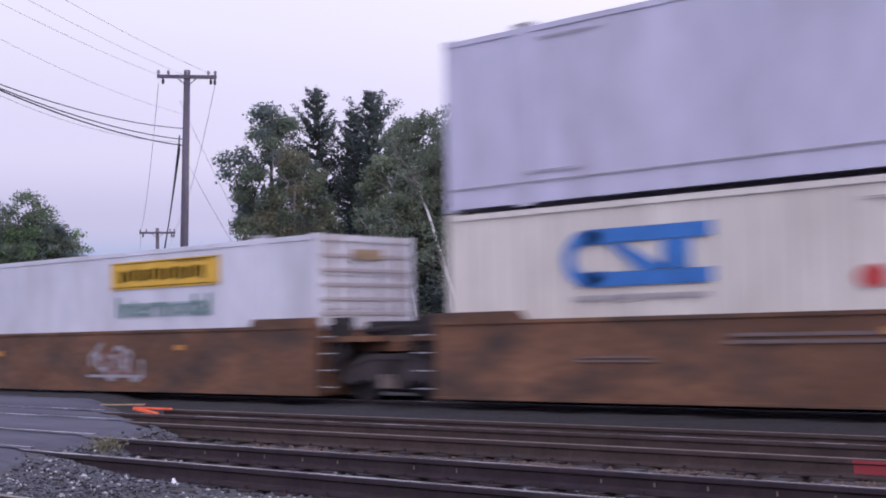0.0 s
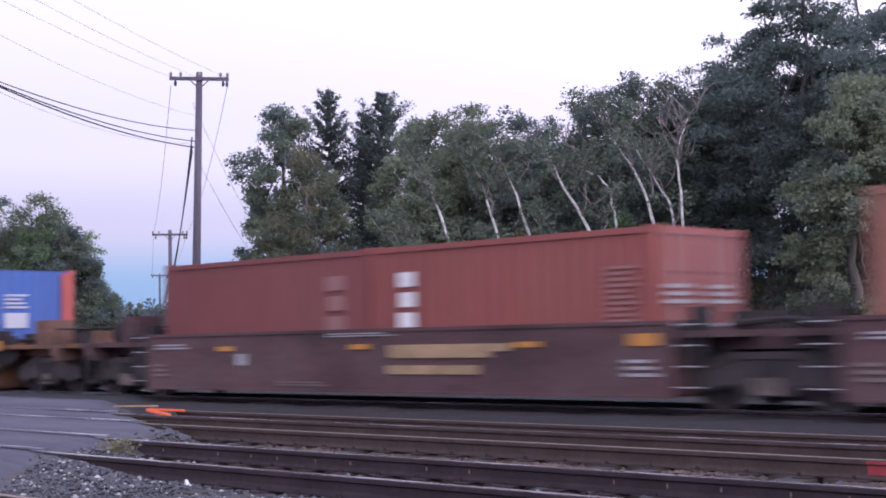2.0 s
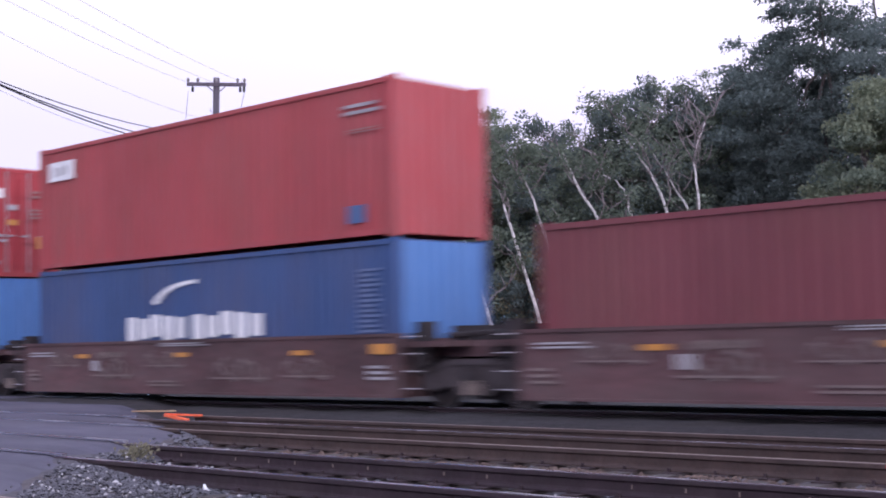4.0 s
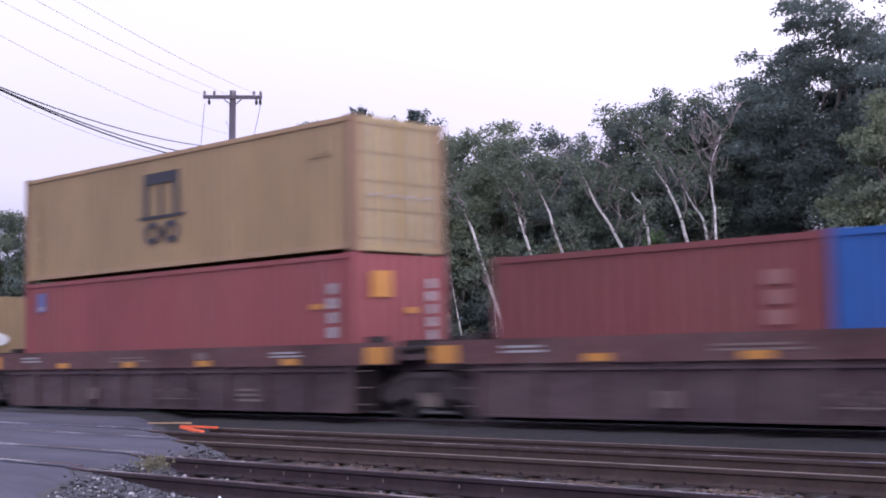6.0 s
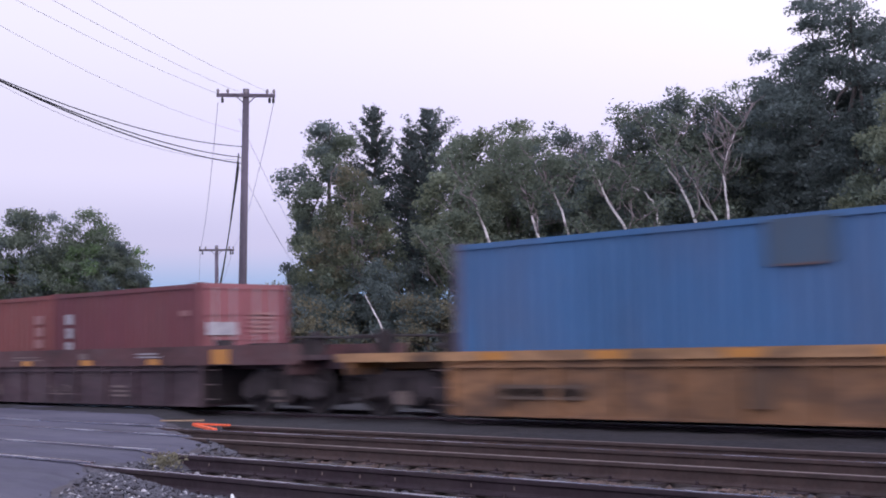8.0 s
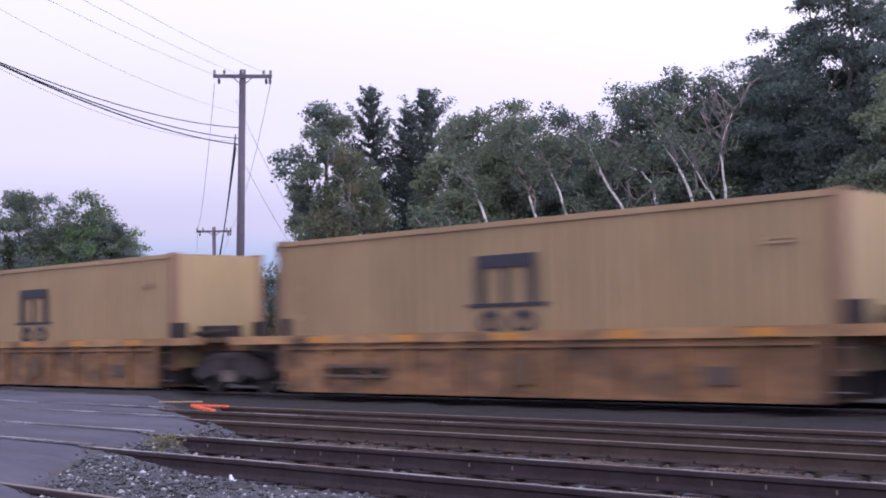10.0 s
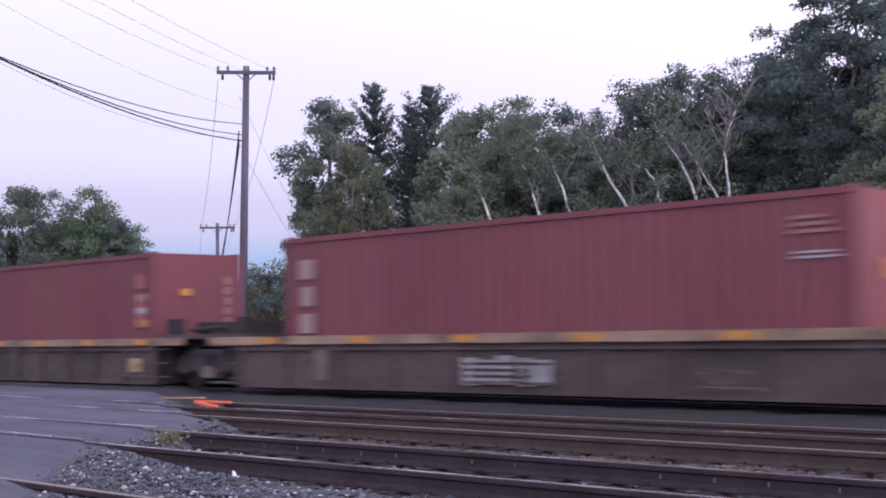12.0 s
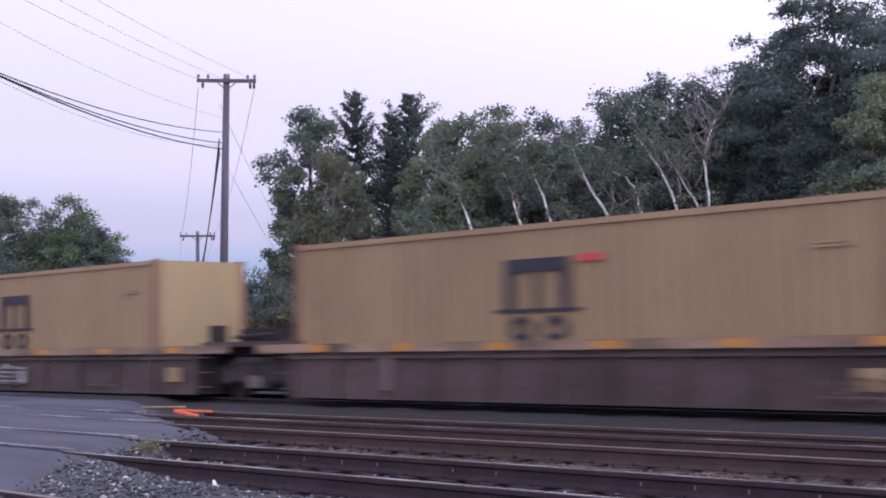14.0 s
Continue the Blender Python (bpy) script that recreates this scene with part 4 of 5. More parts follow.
c = well_car("deep", 5.2, 22.1, 3.7, 26.0, L_DEEP, rear_truck=24.3, decor=[("panel", 15.25, 0.66, 3.4, 0.4, M_BLACK), ("bars", 15.4, 0.72, 3.1, 0.27, M_GREY), ("lines", 11.8, 0.55, 1.6, 0.12, M_DUST), ("panel", 22.4, 1.02, 0.6, 0.24, M_YELLOW), ("panel", 21.6, 0.72, 0.5, 0.2, M_TANMARK), ("lines", 22.2, 0.65, 0.6, 0.2, M_FAINT)])
car_end(c, 25.2 - 3.7, 1, (0.125, 0.060, 0.042), True)
L_MAR = "dark maroon-brown well wagon with scuffed sides and stencils"
def maroon(x0, x1, j0, j1, n, **k):
    dec = [("stripes", x0 + 7.2, 0.52, 2.7, 0.5, M_TANMARK), ("lines", x0 + 4.2, 0.3, 1.4, 0.1, M_DUST)] if n % 2 == 0 else [("scrawl", x0 + 3.0, 0.5, 1.6, 0.5, M_DUST), ("scrawl", x0 + 7.4, 0.45, 1.8, 0.5, M_DUST), ("lines", x0 + 5.2, 0.35, 1.2, 0.15, M_DUST), ("scrawl", x0 + 1.2, 0.75, 1.3, 0.35, M_DUST), ("scrawl", x0 + 5.0, 0.72, 1.5, 0.4, M_DUST), ("scrawl", x0 + 9.6, 0.5, 1.4, 0.45, M_DUST), ("bars", x0 + 3.2, 0.95, 1.1, 0.14, M_DUST)]
    dec += flecks(x0 + 0.5, x1 - 1.0, 0.95, 3, 0.5, 0.09) + [("panel", x1 - 0.7, 0.95, 0.5, 0.18, M_YELLOW), ("lines", x1 - 0.8, 0.5, 0.6, 0.3, M_GREY), ("lines", x0 + 0.2, 0.45, 0.6, 0.3, M_DUST),
            ("panel", x0 + 3.0, 0.67, 0.3, 0.22, M_GREY), ("lines", x0 + 0.35, 1.0, 1.1, 0.13, M_GREY), ("lines", x0 + 5.6, 1.18, 1.7, 0.08, M_GREY)]
    return well_car("maroon", x0, x1, j0, j1, L_MAR, decor=dec, **k)
c = maroon(28.9, 41.8, 25.9, 43.1, 0, front_truck=27.6)
car_end(c, 0.7, -1, MAROON, True)
maroon(44.4, 57.2, 43.1, 58.6, 1)
maroon(59.9, 72.7, 58.6, 74.07, 2)
maroon(75.4, 88.2, 74.07, 89.55, 5)
c = maroon(90.9, 103.7, 89.55, 107.0, 3, rear_truck=105.4)
car_end(c, 106.2 - 89.55, 1, MAROON, False)
L_LEDGE = "maroon well wagon with a jutting top sill and orange reflectors"
def ledge(x0, x1, j0, j1, **k):
    dec = flecks(x0 + 0.9, x1 - 0.6, 1.0, 4, 0.5, 0.12) + [("panel", x1 + 0.4, 1.0, 0.6, 0.3, M_YELLOW), ("panel", x0 - 1.0, 1.0, 0.6, 0.3, M_YELLOW), ("lines", x0 + 4.6, 1.12, 1.5, 0.14, M_DUST), ("lines", x0 + 0.6, 1.15, 0.9, 0.16, M_GREY),
           ("panel", x0 + 7.8, 1.14, 0.4, 0.14, M_DUST), ("lines", x0 + 9.2, 0.3, 0.75, 0.3, M_DUST), ("panel", x0 + 3.6, 0.3, 0.4, 0.25, M_DUST), ("scrawl", x0 + 6.2, 0.3, 1.6, 0.3, M_DUST), ("lines", x0 + 10.3, 1.15, 0.9, 0.14, M_GREY)]
    return well_car("ledge", x0, x1, j0, j1, L_LEDGE, decor=dec, **k)
c = ledge(110.6, 123.3, 107.4, 124.8, front_truck=109.0)
car_end(c, 0.7, -1, MAROON, False)
ledge(126.3, 138.9, 124.8, 140.5, )
ledge(142.0, 154.6, 140.5, 156.1)
ledge(157.7, 170.4, 156.1, 171.9)
c = ledge(173.5, 186.2, 171.9, 189.8, rear_truck=188.3)
car_end(c, 189.0 - 171.9, 1, MAROON, False)
L_YEL = "yellow-ochre well wagon with ribbed sides and a pale top sill"
def yellow(x0, x1, j0, j1, **k):
    dec = [("panel", x0 + 1.0, 0.38, 1.9, 0.24, paint((0.11, 0.075, 0.055))), ("bars", x0 + 1.05, 0.42, 1.8, 0.15, M_DUST), ("panel", x0 + 9.5, 0.34, 0.5, 0.26, paint((0.09, 0.06, 0.05))), ("panel", x0 + 5.8, 0.3, 0.42, 0.5, paint((0.12, 0.07, 0.04)))] + flecks(x0 - 0.5, x1, 1.025, 5, 0.6, 0.12)
    return well_car("yellow", x0, x1, j0, j1, L_YEL, decor=dec, **k)
c = yellow(193.5, 204.9, 190.0, 207.4, front_truck=191.9)
car_end(c, 0.8, -1, (0.33, 0.15, 0.05), False)
yellow(209.9, 221.2, 207.4, 223.3)
yellow(225.7, 237.0, 223.3, 239.1)
yellow(241.5, 252.9, 239.1, 255.0)
c = yellow(257.4, 269.3, 255.0, 273.1, rear_truck=271.5)
car_end(c, 272.4 - 255.0, 1, (0.33, 0.15, 0.05), False)
L_TAN = "brown weathered well wagon with a tan top sill and orange reflectors"
def tanned(x0, x1, j0, j1, plate=True, **k):
    sheet = [("bars", x0 + 6.3, 0.22, 2.0, 0.5, M_GREY), ("lines", x0 + 6.4, 0.24, 1.7, 0.42, M_DUST)] if plate else []
    dec = flecks(x0 - 0.6, x1 + 0.3, 0.945, 6, 0.55, 0.12) + [*sheet, ("scrawl", x0 + 11.0, 0.22, 1.1, 0.35, M_DUST), ("panel", x0 + 2.4, 0.25, 0.35, 0.6, M_DUST), ("panel", x1 - 1.0, 0.35, 0.5, 0.3, M_TANMARK)]
    return well_car("tan", x0, x1, j0, j1, L_TAN, decor=dec, **k)
c = tanned(276.9, 289.2, 273.3, 290.7, plate=False, front_truck=275.05)
car_end(c, 0.8, -1, (0.10, 0.066, 0.058), False)
tanned(292.3, 307.4, 290.7, 308.9)
tanned(310.5, 325.6, 308.9, 327.2)
tanned(328.8, 343.9, 327.2, 345.4)
tanned(347.0, 359.5, 345.4, 362.0, plate=False)

# ---- poles and wires ----
def at(bearing, dist, z=0.0):
    """A place by its bearing to the left of straight ahead (y) and its distance."""
    return Vector((-math.sin(radians(bearing)) * dist, math.cos(radians(bearing)) * dist, z))

def utility_pole(base, top_z, arm_z, arm_dir, arm_half, r0, r1, label, lean=0.0):
    p = thing("utility_pole", label, "utility pole", group="poles along the road")
    foot = Vector((base.x, base.y, LEVEL - 0.4))
    top = Vector((base.x, base.y, top_z)) + arm_dir * lean
    part("post", Mesh().tube([foot, foot.lerp(top, 0.5), top], [r0, (r0 + r1) / 2, r1], 12), M_POLE, p, smooth=True)
    mid = foot.lerp(top, (arm_z - foot.z) / (top_z - foot.z))
    n = Vector((-arm_dir.y, arm_dir.x, 0))
    m = Mesh()
    a, b = mid - arm_dir * arm_half - n * r1, mid + arm_dir * arm_half - n * r1
    w, h = n * 0.055, Vector((0, 0, 0.07))
    m.hexa([a - w - h, b - w - h, b + w - h, a + w - h, a - w + h, b - w + h, b + w + h, a + w + h])
    part("crossarm", m, M_POLE, p)
    for s in (-1, 1):
        part("brace", Mesh().tube([mid + arm_dir * s * 0.45 - n * 0.15, mid - Vector((0, 0, 0.4)) - n * 0.1], [0.022, 0.022], 6), M_POLE, p)
    for k in (-0.95, -0.62, 0.0, 0.72, 0.95) if arm_half > 1 else (-0.9, 0.9):
        q = mid + arm_dir * arm_half * k - n * r1 + Vector((0, 0, 0.07))
        part("insulator", Mesh().tube([q, q + Vector((0, 0, 0.08)), q + Vector((0, 0, 0.13)), q + Vector((0, 0, 0.2))], [0.025, 0.06, 0.07, 0.03], 8), M_GLASS, p)
    for k in (-0.8, 0.8, 0.93):
        q = mid + arm_dir * arm_half * k - n * r1 - Vector((0, 0, 0.07))
        part("insulator", Mesh().tube([q, q - Vector((0, 0, 0.1)), q - Vector((0, 0, 0.24))], [0.03, 0.06, 0.05], 8), M_BLACK, p)
    return p

def wire(a, b, sag, r, material, label, name="wire"):
    pts = [Vector(a).lerp(Vector(b), i / 16) - Vector((0, 0, 4 * sag * (i / 16) * (1 - i / 16))) for i in range(17)]
    return tagged(part(name, Mesh().tube(pts, [r] * 17, 5), material), label, "cable", "wires of the pole line")

P1, P2, P3 = at(53.33, 55), at(54.3, 95), at(54.74, 165)
ARM = Vector((math.cos(radians(53)), math.sin(radians(53)), 0)) * 1.0
utility_pole(P1, 12.15, 11.86, ARM, 1.2, 0.19, 0.13, "tall brown wooden utility pole with one crossarm", lean=0.30)
utility_pole(P2, 8.95, 8.62, ARM, 1.22, 0.17, 0.12, "wooden utility pole further along the road")
utility_pole(P3, 9.4, 9.15, ARM, 1.05, 0.16, 0.12, "distant wooden utility pole beside the road")
A1 = Vector((P1.x, P1.y, 11.95)) + ARM * 0.29
A2 = Vector((P2.x, P2.y, 8.7))
A3 = Vector((P3.x, P3.y, 9.2))
NEAR = at(84, 34)  # the next pole, out of view
def sky_wire(k, b, el, dist, r, m, z0=None, sag=0.5, lab="thin bare power wire under the evening sky"):
    """From the first pole to a place seen high on the left."""
    a = A1 + ARM * k if z0 is None else Vector((P1.x, P1.y, z0)) + ARM * (0.3 * z0 / 12.15 - 0.13)
    q = at(b, dist)
    q.z = EYE[2] + dist * math.tan(radians(el))
    d = (q - a) * 1.7
    u = 1 / 1.7
    wire(a, a + d + Vector((0, 0, 4 * sag * (1 - u))), sag, r, m, lab)
for k, b, el in ((-1.15, 60.76, 13.82), (-0.1, 59.39, 13.89), (1.12, 57.88, 13.95)):
    sky_wire(k, b, el, 42, 0.007, M_WIRE2, sag=0.25)
sky_wire(0, 58.58, 11.40, 44, 0.006, M_WIRE2, 10.35, 0.35)
for z0, b, el, r in ((9.75, 60.87, 10.60, 0.018), (9.3, 60.87, 10.45, 0.020), (9.05, 60.87, 10.38, 0.024)):
    sky_wire(0, b, el, 40, r, M_WIRE, z0, 0.7, "black cable bundle sagging from the pole")
sky_wire(0, 58.59, 9.30, 44, 0.007, M_WIRE2, 9.2, 0.6)
for k in (-0.95, 0.95):
    wire(A1 + ARM * 1.2 * k - Vector((0, 0, .35)), A2 + ARM * 1.2 * k, 0.9, 0.012, M_WIRE2, "thin bare power wire between two poles")
    wire(A2 + ARM * 1.2 * k, A3 + ARM * 1.0 * k, 0.9, 0.012, M_WIRE2, "thin bare power wire between far poles")
for k, z in ((0.0, 0.0), (0.12, 0.35), (-0.1, -0.2)):
    wire(Vector((P1.x, P1.y, 9.1 + z)) - ARM * 0.02, Vector((P2.x, P2.y, 5.6 + z)) + ARM * (0.1 + k), 0.5, 0.03, M_WIRE, "black telephone cable between two poles")
    wire(Vector((P2.x, P2.y, 5.6 + z)), Vector((P3.x, P3.y, 6.0 + z)), 0.8, 0.03, M_WIRE, "black telephone cable between far poles")
for z, k in ((10.9, 1.1), (8.9, 1.0)):
    wire(Vector((P1.x, P1.y, z)), at(49.9, 75, z - 5.0 * k), 0.3, 0.010, M_WIRE2, "thin service wire leading into the trees")
lampp = thing("street_lamp", "grey street lamp arm on a far pole", "street lamp")
q = at(54.3, 94.7, 5.6)
part("arm", Mesh().tube([q, q + ARM * 1.0 + Vector((0, 0, 0.35)), q + ARM * 2.2 + Vector((0, 0, 0.45))], [0.05, 0.045, 0.04], 6), M_GREY, lampp)
part("lamp_head", Mesh().tube([q + ARM * 2.1 + Vector((0, 0, 0.45)), q + ARM * 2.4 + Vector((0, 0, 0.42)), q + ARM * 2.75 + Vector((0, 0, 0.38))], [0.05, 0.13, 0.06], 8), M_GREY, lampp)

# ---- trees ----
def rand_unit(rng, n):
    v = rng.normal(size=(n, 3))
    return v / np.linalg.norm(v, axis=1, keepdims=True)

def leaf_cards(rng, centers, size, flat=0.35):
    """Small bent leaf sprays, two triangles each, round the given centres."""
    n = len(centers)
    d = rand_unit(rng, n)
    d[:, 2] *= 0.6
    d /= np.linalg.norm(d, axis=1, keepdims=True)
    e = np.cross(d, rand_unit(rng, n))
    e /= np.linalg.norm(e, axis=1, keepdims=True) + 1e-9
    s = size * 0.8 * rng.uniform(0.5, 1.4, (n, 1))
    a, b = centers - d * s, centers + d * s
    w = e * s * rng.uniform(0.35, 0.75, (n, 1))
    bend = rand_unit(rng, n) * s * 0.3
    v = np.stack([a, centers + w + bend, b, centers - w - bend * 0.3], 1).reshape(-1, 3)
    return quads_mesh("foliage", v)

def limb(m, rng, a, b, r0, r1, wob=0.12, n=5, sides=6):
    a, b = Vector(a), Vector(b)
    L = (b - a).length
    pts = [a.lerp(b, i / n) + Vector(rng.normal(size=3)) * wob * L * 0.25 * (0 < i < n) for i in range(n + 1)]
    m.tube(pts, [r0 + (r1 - r0) * i / n for i in range(n + 1)], sides)
    return pts

def broad_tree(bearing, dist, top, width, bottom, mats, label, seed, n=6000, size=0.14, lean=0.0, bark=None, trunk_r=0.18, blobs=150, bare=0, flat=0.6, lump=1.0):
    """A broadleaf tree: top and bottom are the heights of its crown, width is across. lean: metres to the right (-left) at the top.
    blobs: the number of twig ends that carry leaves; flat: how flat those sprays lie."""
    rng = np.random.default_rng(seed)
    t = thing("tree", label, "tree", group="trees beyond the railway")
    base = at(bearing, dist, LEVEL - 0.2)
    side = Vector((math.cos(radians(bearing)), math.sin(radians(bearing)), 0))
    crown_c = np.array(base + side * lean * 0.75 + Vector((0, 0, (top + bottom) / 2 - base.z)))
    m, tw = Mesh(), Mesh()
    apex = base + side * lean + Vector((0, 0, top * 0.95 - base.z))
    spine = limb(m, rng, base, apex, trunk_r, 0.025, 0.055 if bark else 0.035, 10, 8)
    H = (top - bottom) / 2
    big = max(0.4, width * 0.095) * lump
    tips, radii = [], []
    tries = 0
    while len(tips) < blobs and tries < blobs * 6:
        tries += 1
        u = rand_unit(rng, 1)[0]
        rad = (0.96 + 0.40 * noise.noise(Vector(u * 1.9) + Vector((seed * 1.7, 0, 0)))) * rng.uniform(0.2, 1.0) ** 0.45
        taper = 1.0 - 0.45 * max(0.0, u[2]) ** 2
        c = crown_c + np.array([u[0] * width / 2 * taper, u[1] * width / 2 * taper, u[2] * H]) * rad
        if noise.noise(Vector(c) * 0.55 + Vector((seed, 3, 1))) < (-0.3 if flat > 0.5 else -0.04) and len(tips) > 12:
            continue
        c[2] = min(c[2], top - 0.1)
        tips.append(c)
        radii.append(big * rng.uniform(0.4, 1.0))
    forks = []
    for i in range(7):
        a = spine[int(rng.integers(4, 9))]
        k = int(rng.integers(len(tips)))
        q = limb(tw, rng, a, Vector(a).lerp(Vector(tips[k]), 0.75), trunk_r * 0.3, 0.025, 0.16, 5, 5)
        forks += q[2:]
    forks += spine[3:10]
    fa = np.array([tuple(q) for q in forks])
    for i, c in enumerate(tips):
        if i % 2 == 0:
            low = fa[:, 2] < c[2] + 0.4
            d = np.linalg.norm(fa - c, axis=1) + np.where(low, 0, 3)
            limb(tw, rng, fa[int(d.argmin())], c, 0.022, 0.008, 0.2, 3, 4)
    for i in range(bare):
        s = spine[int(rng.integers(4, 9))]
        e = Vector(s) + side * rng.uniform(-1, 1) * max(1.0, width * 0.4) + Vector((0, -rng.uniform(0.3, 1.2), rng.uniform(0.7, 2.8)))
        q = limb(tw, rng, s, e, trunk_r * 0.28, 0.016, 0.22, 5, 5)
        for j in (2, 3, 4):
            limb(tw, rng, q[j], q[j] + side * rng.uniform(-0.9, 0.9) + Vector((0, -0.2, rng.uniform(0.3, 1.2))), 0.03, 0.01, 0.2, 3, 4)
    part("trunk", m, bark or M_BARK, t, smooth=True)
    part("bough", tw, M_TWIG if bare else M_BARK, t, smooth=True)
    radii, tips = np.array(radii), np.array(tips)
    share = radii ** 2 / (radii ** 2).sum()
    owner = rng.integers(0, len(mats), len(tips))
    for k, mm in enumerate(mats):
        cs = []
        for c, r, s in zip(tips[owner == k], radii[owner == k], share[owner == k]):
            q = int(n * 1.3 * s) + 2
            d = rand_unit(rng, q) * rng.uniform(0, 1, (q, 1)) ** 0.5 * np.array([1.25, 1.25, 1.25 * flat]) * r + rng.normal(size=(q, 3)) * 0.09
            d[:, 2] -= 0.25 * (d[:, 0] ** 2 + d[:, 1] ** 2) / max(r, 0.1) * (1 - flat)
            cs.append(c + d)
        if cs:
            part("crown", leaf_cards(rng, np.concatenate(cs), size), mm, t)
    return t

def conifer(bearing, dist, top, width, label, seed, n=60000, bottom=0.6):
    """A white pine: whorls of upswept limbs with brushes of needles."""
    rng = np.random.default_rng(seed)
    t = thing("tree", label, "tree", group="trees beyond the railway")
    base = at(bearing, dist, LEVEL - 0.2)
    m = Mesh()
    limb(m, rng, base, base + Vector((0, 0, top - base.z)), 0.24, 0.02, 0.02, 6, 8)
    cs = []
    z = bottom
    while z < top - 0.25:
        f = (z - bottom) / (top - bottom)
        reach = width / 2 * min(1.0, (1 - f) * 3.6) ** 0.8 * rng.uniform(0.65, 1.15) + 0.08
        k = int(rng.integers(4, 7))
        a0 = rng.uniform(0, 6.28)
        for i in range(k):
            a = a0 + 6.28 * i / k + rng.uniform(-0.4, 0.4)
            L = reach * rng.uniform(0.45, 1.2)
            o = base + Vector((0, 0, z - base.z))
            rise = (0.02 + 1.0 * f * f) * rng.uniform(0.6, 1.3)
            e = o + Vector((math.cos(a) * L, math.sin(a) * L, L * rise))
            limb(m, rng, o, e, 0.04 * (1.2 - f), 0.012, 0.08, 3, 4)
            q = int(n / 210 * (0.25 + L / (width / 2)))
            s = rng.uniform(0.08, 1.05, (q, 1))
            bow = np.array([[0, 0, 0.22 * L]]) * s ** 2
            c = np.array(o) * (1 - s) + np.array(e) * s + bow
            c += rng.normal(size=(q, 3)) * np.array([0.14, 0.14, 0.085]) * (0.45 + 0.35 * L * s)
            cs.append(c)
        z += rng.uniform(0.28, 0.5)
    tip = base + Vector((0, 0, top - 0.3 - base.z))
    cs.append(np.array(tip) + rng.normal(size=(50, 3)) * np.array([0.04, 0.04, 0.22]))
    part("trunk", m, M_BARK, t, smooth=True)
    part("crown", leaf_cards(rng, np.concatenate(cs), 0.080), M_NEEDLE, t)
    return t

def hgt(el, d):
    return EYE[2] + d * math.tan(radians(el))

GREEN, DARK, PALE, AUT = [M_LEAF], [M_LEAF_DARK], [M_LEAF_PALE, M_LEAF], [M_LEAF, M_LEAF_AUT]
broad_tree(49.5, 66, hgt(10.45, 66), 5.0, 4.2, [M_LEAF_DARK, M_LEAF], "broad oak with open branches at the wood's end", 11, 17000, 0.10, 0.2, blobs=85, lump=1.35)
broad_tree(48.45, 62, hgt(8.0, 62), 4.9, 0.8, [M_LEAF_PALE, M_LEAF_AUT, M_LEAF_PALE, M_LEAF], "bushy tree turning brown at the wood's end", 12, 26000, 0.085, blobs=260, bare=3, bark=M_TWIG)
broad_tree(50.1, 70, hgt(6.6, 70), 3.6, 0.8, [M_LEAF_DARK, M_LEAF], "low bushy tree at the wood's end", 13, 13000, 0.11, blobs=110, lump=1.3)
conifer(47.55, 72, hgt(10.55, 72), 3.6, "tall dark white pine", 21)
conifer(45.2, 70, hgt(10.4, 70), 3.9, "tall dark white pine", 22)
conifer(46.1, 76, hgt(7.6, 76), 4.4, "dark white pine behind others", 23)
conifer(45.95, 71, hgt(9.6, 71), 2.0, "slender dark white pine beside a taller one", 24, 30000, 6.0)
k = 30
for b, d, el, w, mats, lab in (
        (43.3, 64, 9.45, 4.6, [M_LEAF, M_LEAF_PALE], "slender green tree in the wood's edge"), (41.3, 62, 9.6, 4.4, [M_LEAF, M_LEAF_PALE], "grey-green poplar in the wood's edge"),
        (39.0, 60, 9.4, 4.6, [M_LEAF, M_LEAF_DARK], "green tree in the wood's edge"), (36.7, 58, 10.2, 5.0, [M_LEAF, M_LEAF_DARK], "green tree in the wood's edge"),
        (34.4, 57, 11.1, 5.2, [M_LEAF, M_LEAF_DARK], "tall green tree in the wood's edge"), (32.7, 58, 10.8, 4.6, [M_LEAF, M_LEAF_DARK], "tall green tree in the wood's edge"),
        (31.2, 60, 10.9, 4.6, [M_LEAF_DARK, M_LEAF], "dark leafy tree in the wood"), (43.6, 60, 6.6, 4.0, [M_LEAF, M_LEAF_PALE], "low green tree in the wood's edge"),
        (42.2, 68, 8.0, 6.0, DARK, "dark tree inside the wood"), (39.9, 68, 8.0, 6.0, DARK, "dark tree inside the wood"), (37.5, 66, 8.3, 6.0, DARK, "dark tree inside the wood"),
        (35.2, 66, 9.0, 6.5, DARK, "dark tree inside the wood"), (33.0, 66, 9.2, 6.5, DARK, "dark tree inside the wood")):
    k += 1
    broad_tree(b, d, hgt(el + 0.2, d), w * (1.0 if d > 64 else 1.15), 1.2 if d > 64 else 3.4, mats, lab, k, 26000 if d < 64 else 16000, 0.082 if d < 64 else 0.11, bare=5 if d < 64 else 0, blobs=330, lump=0.95)
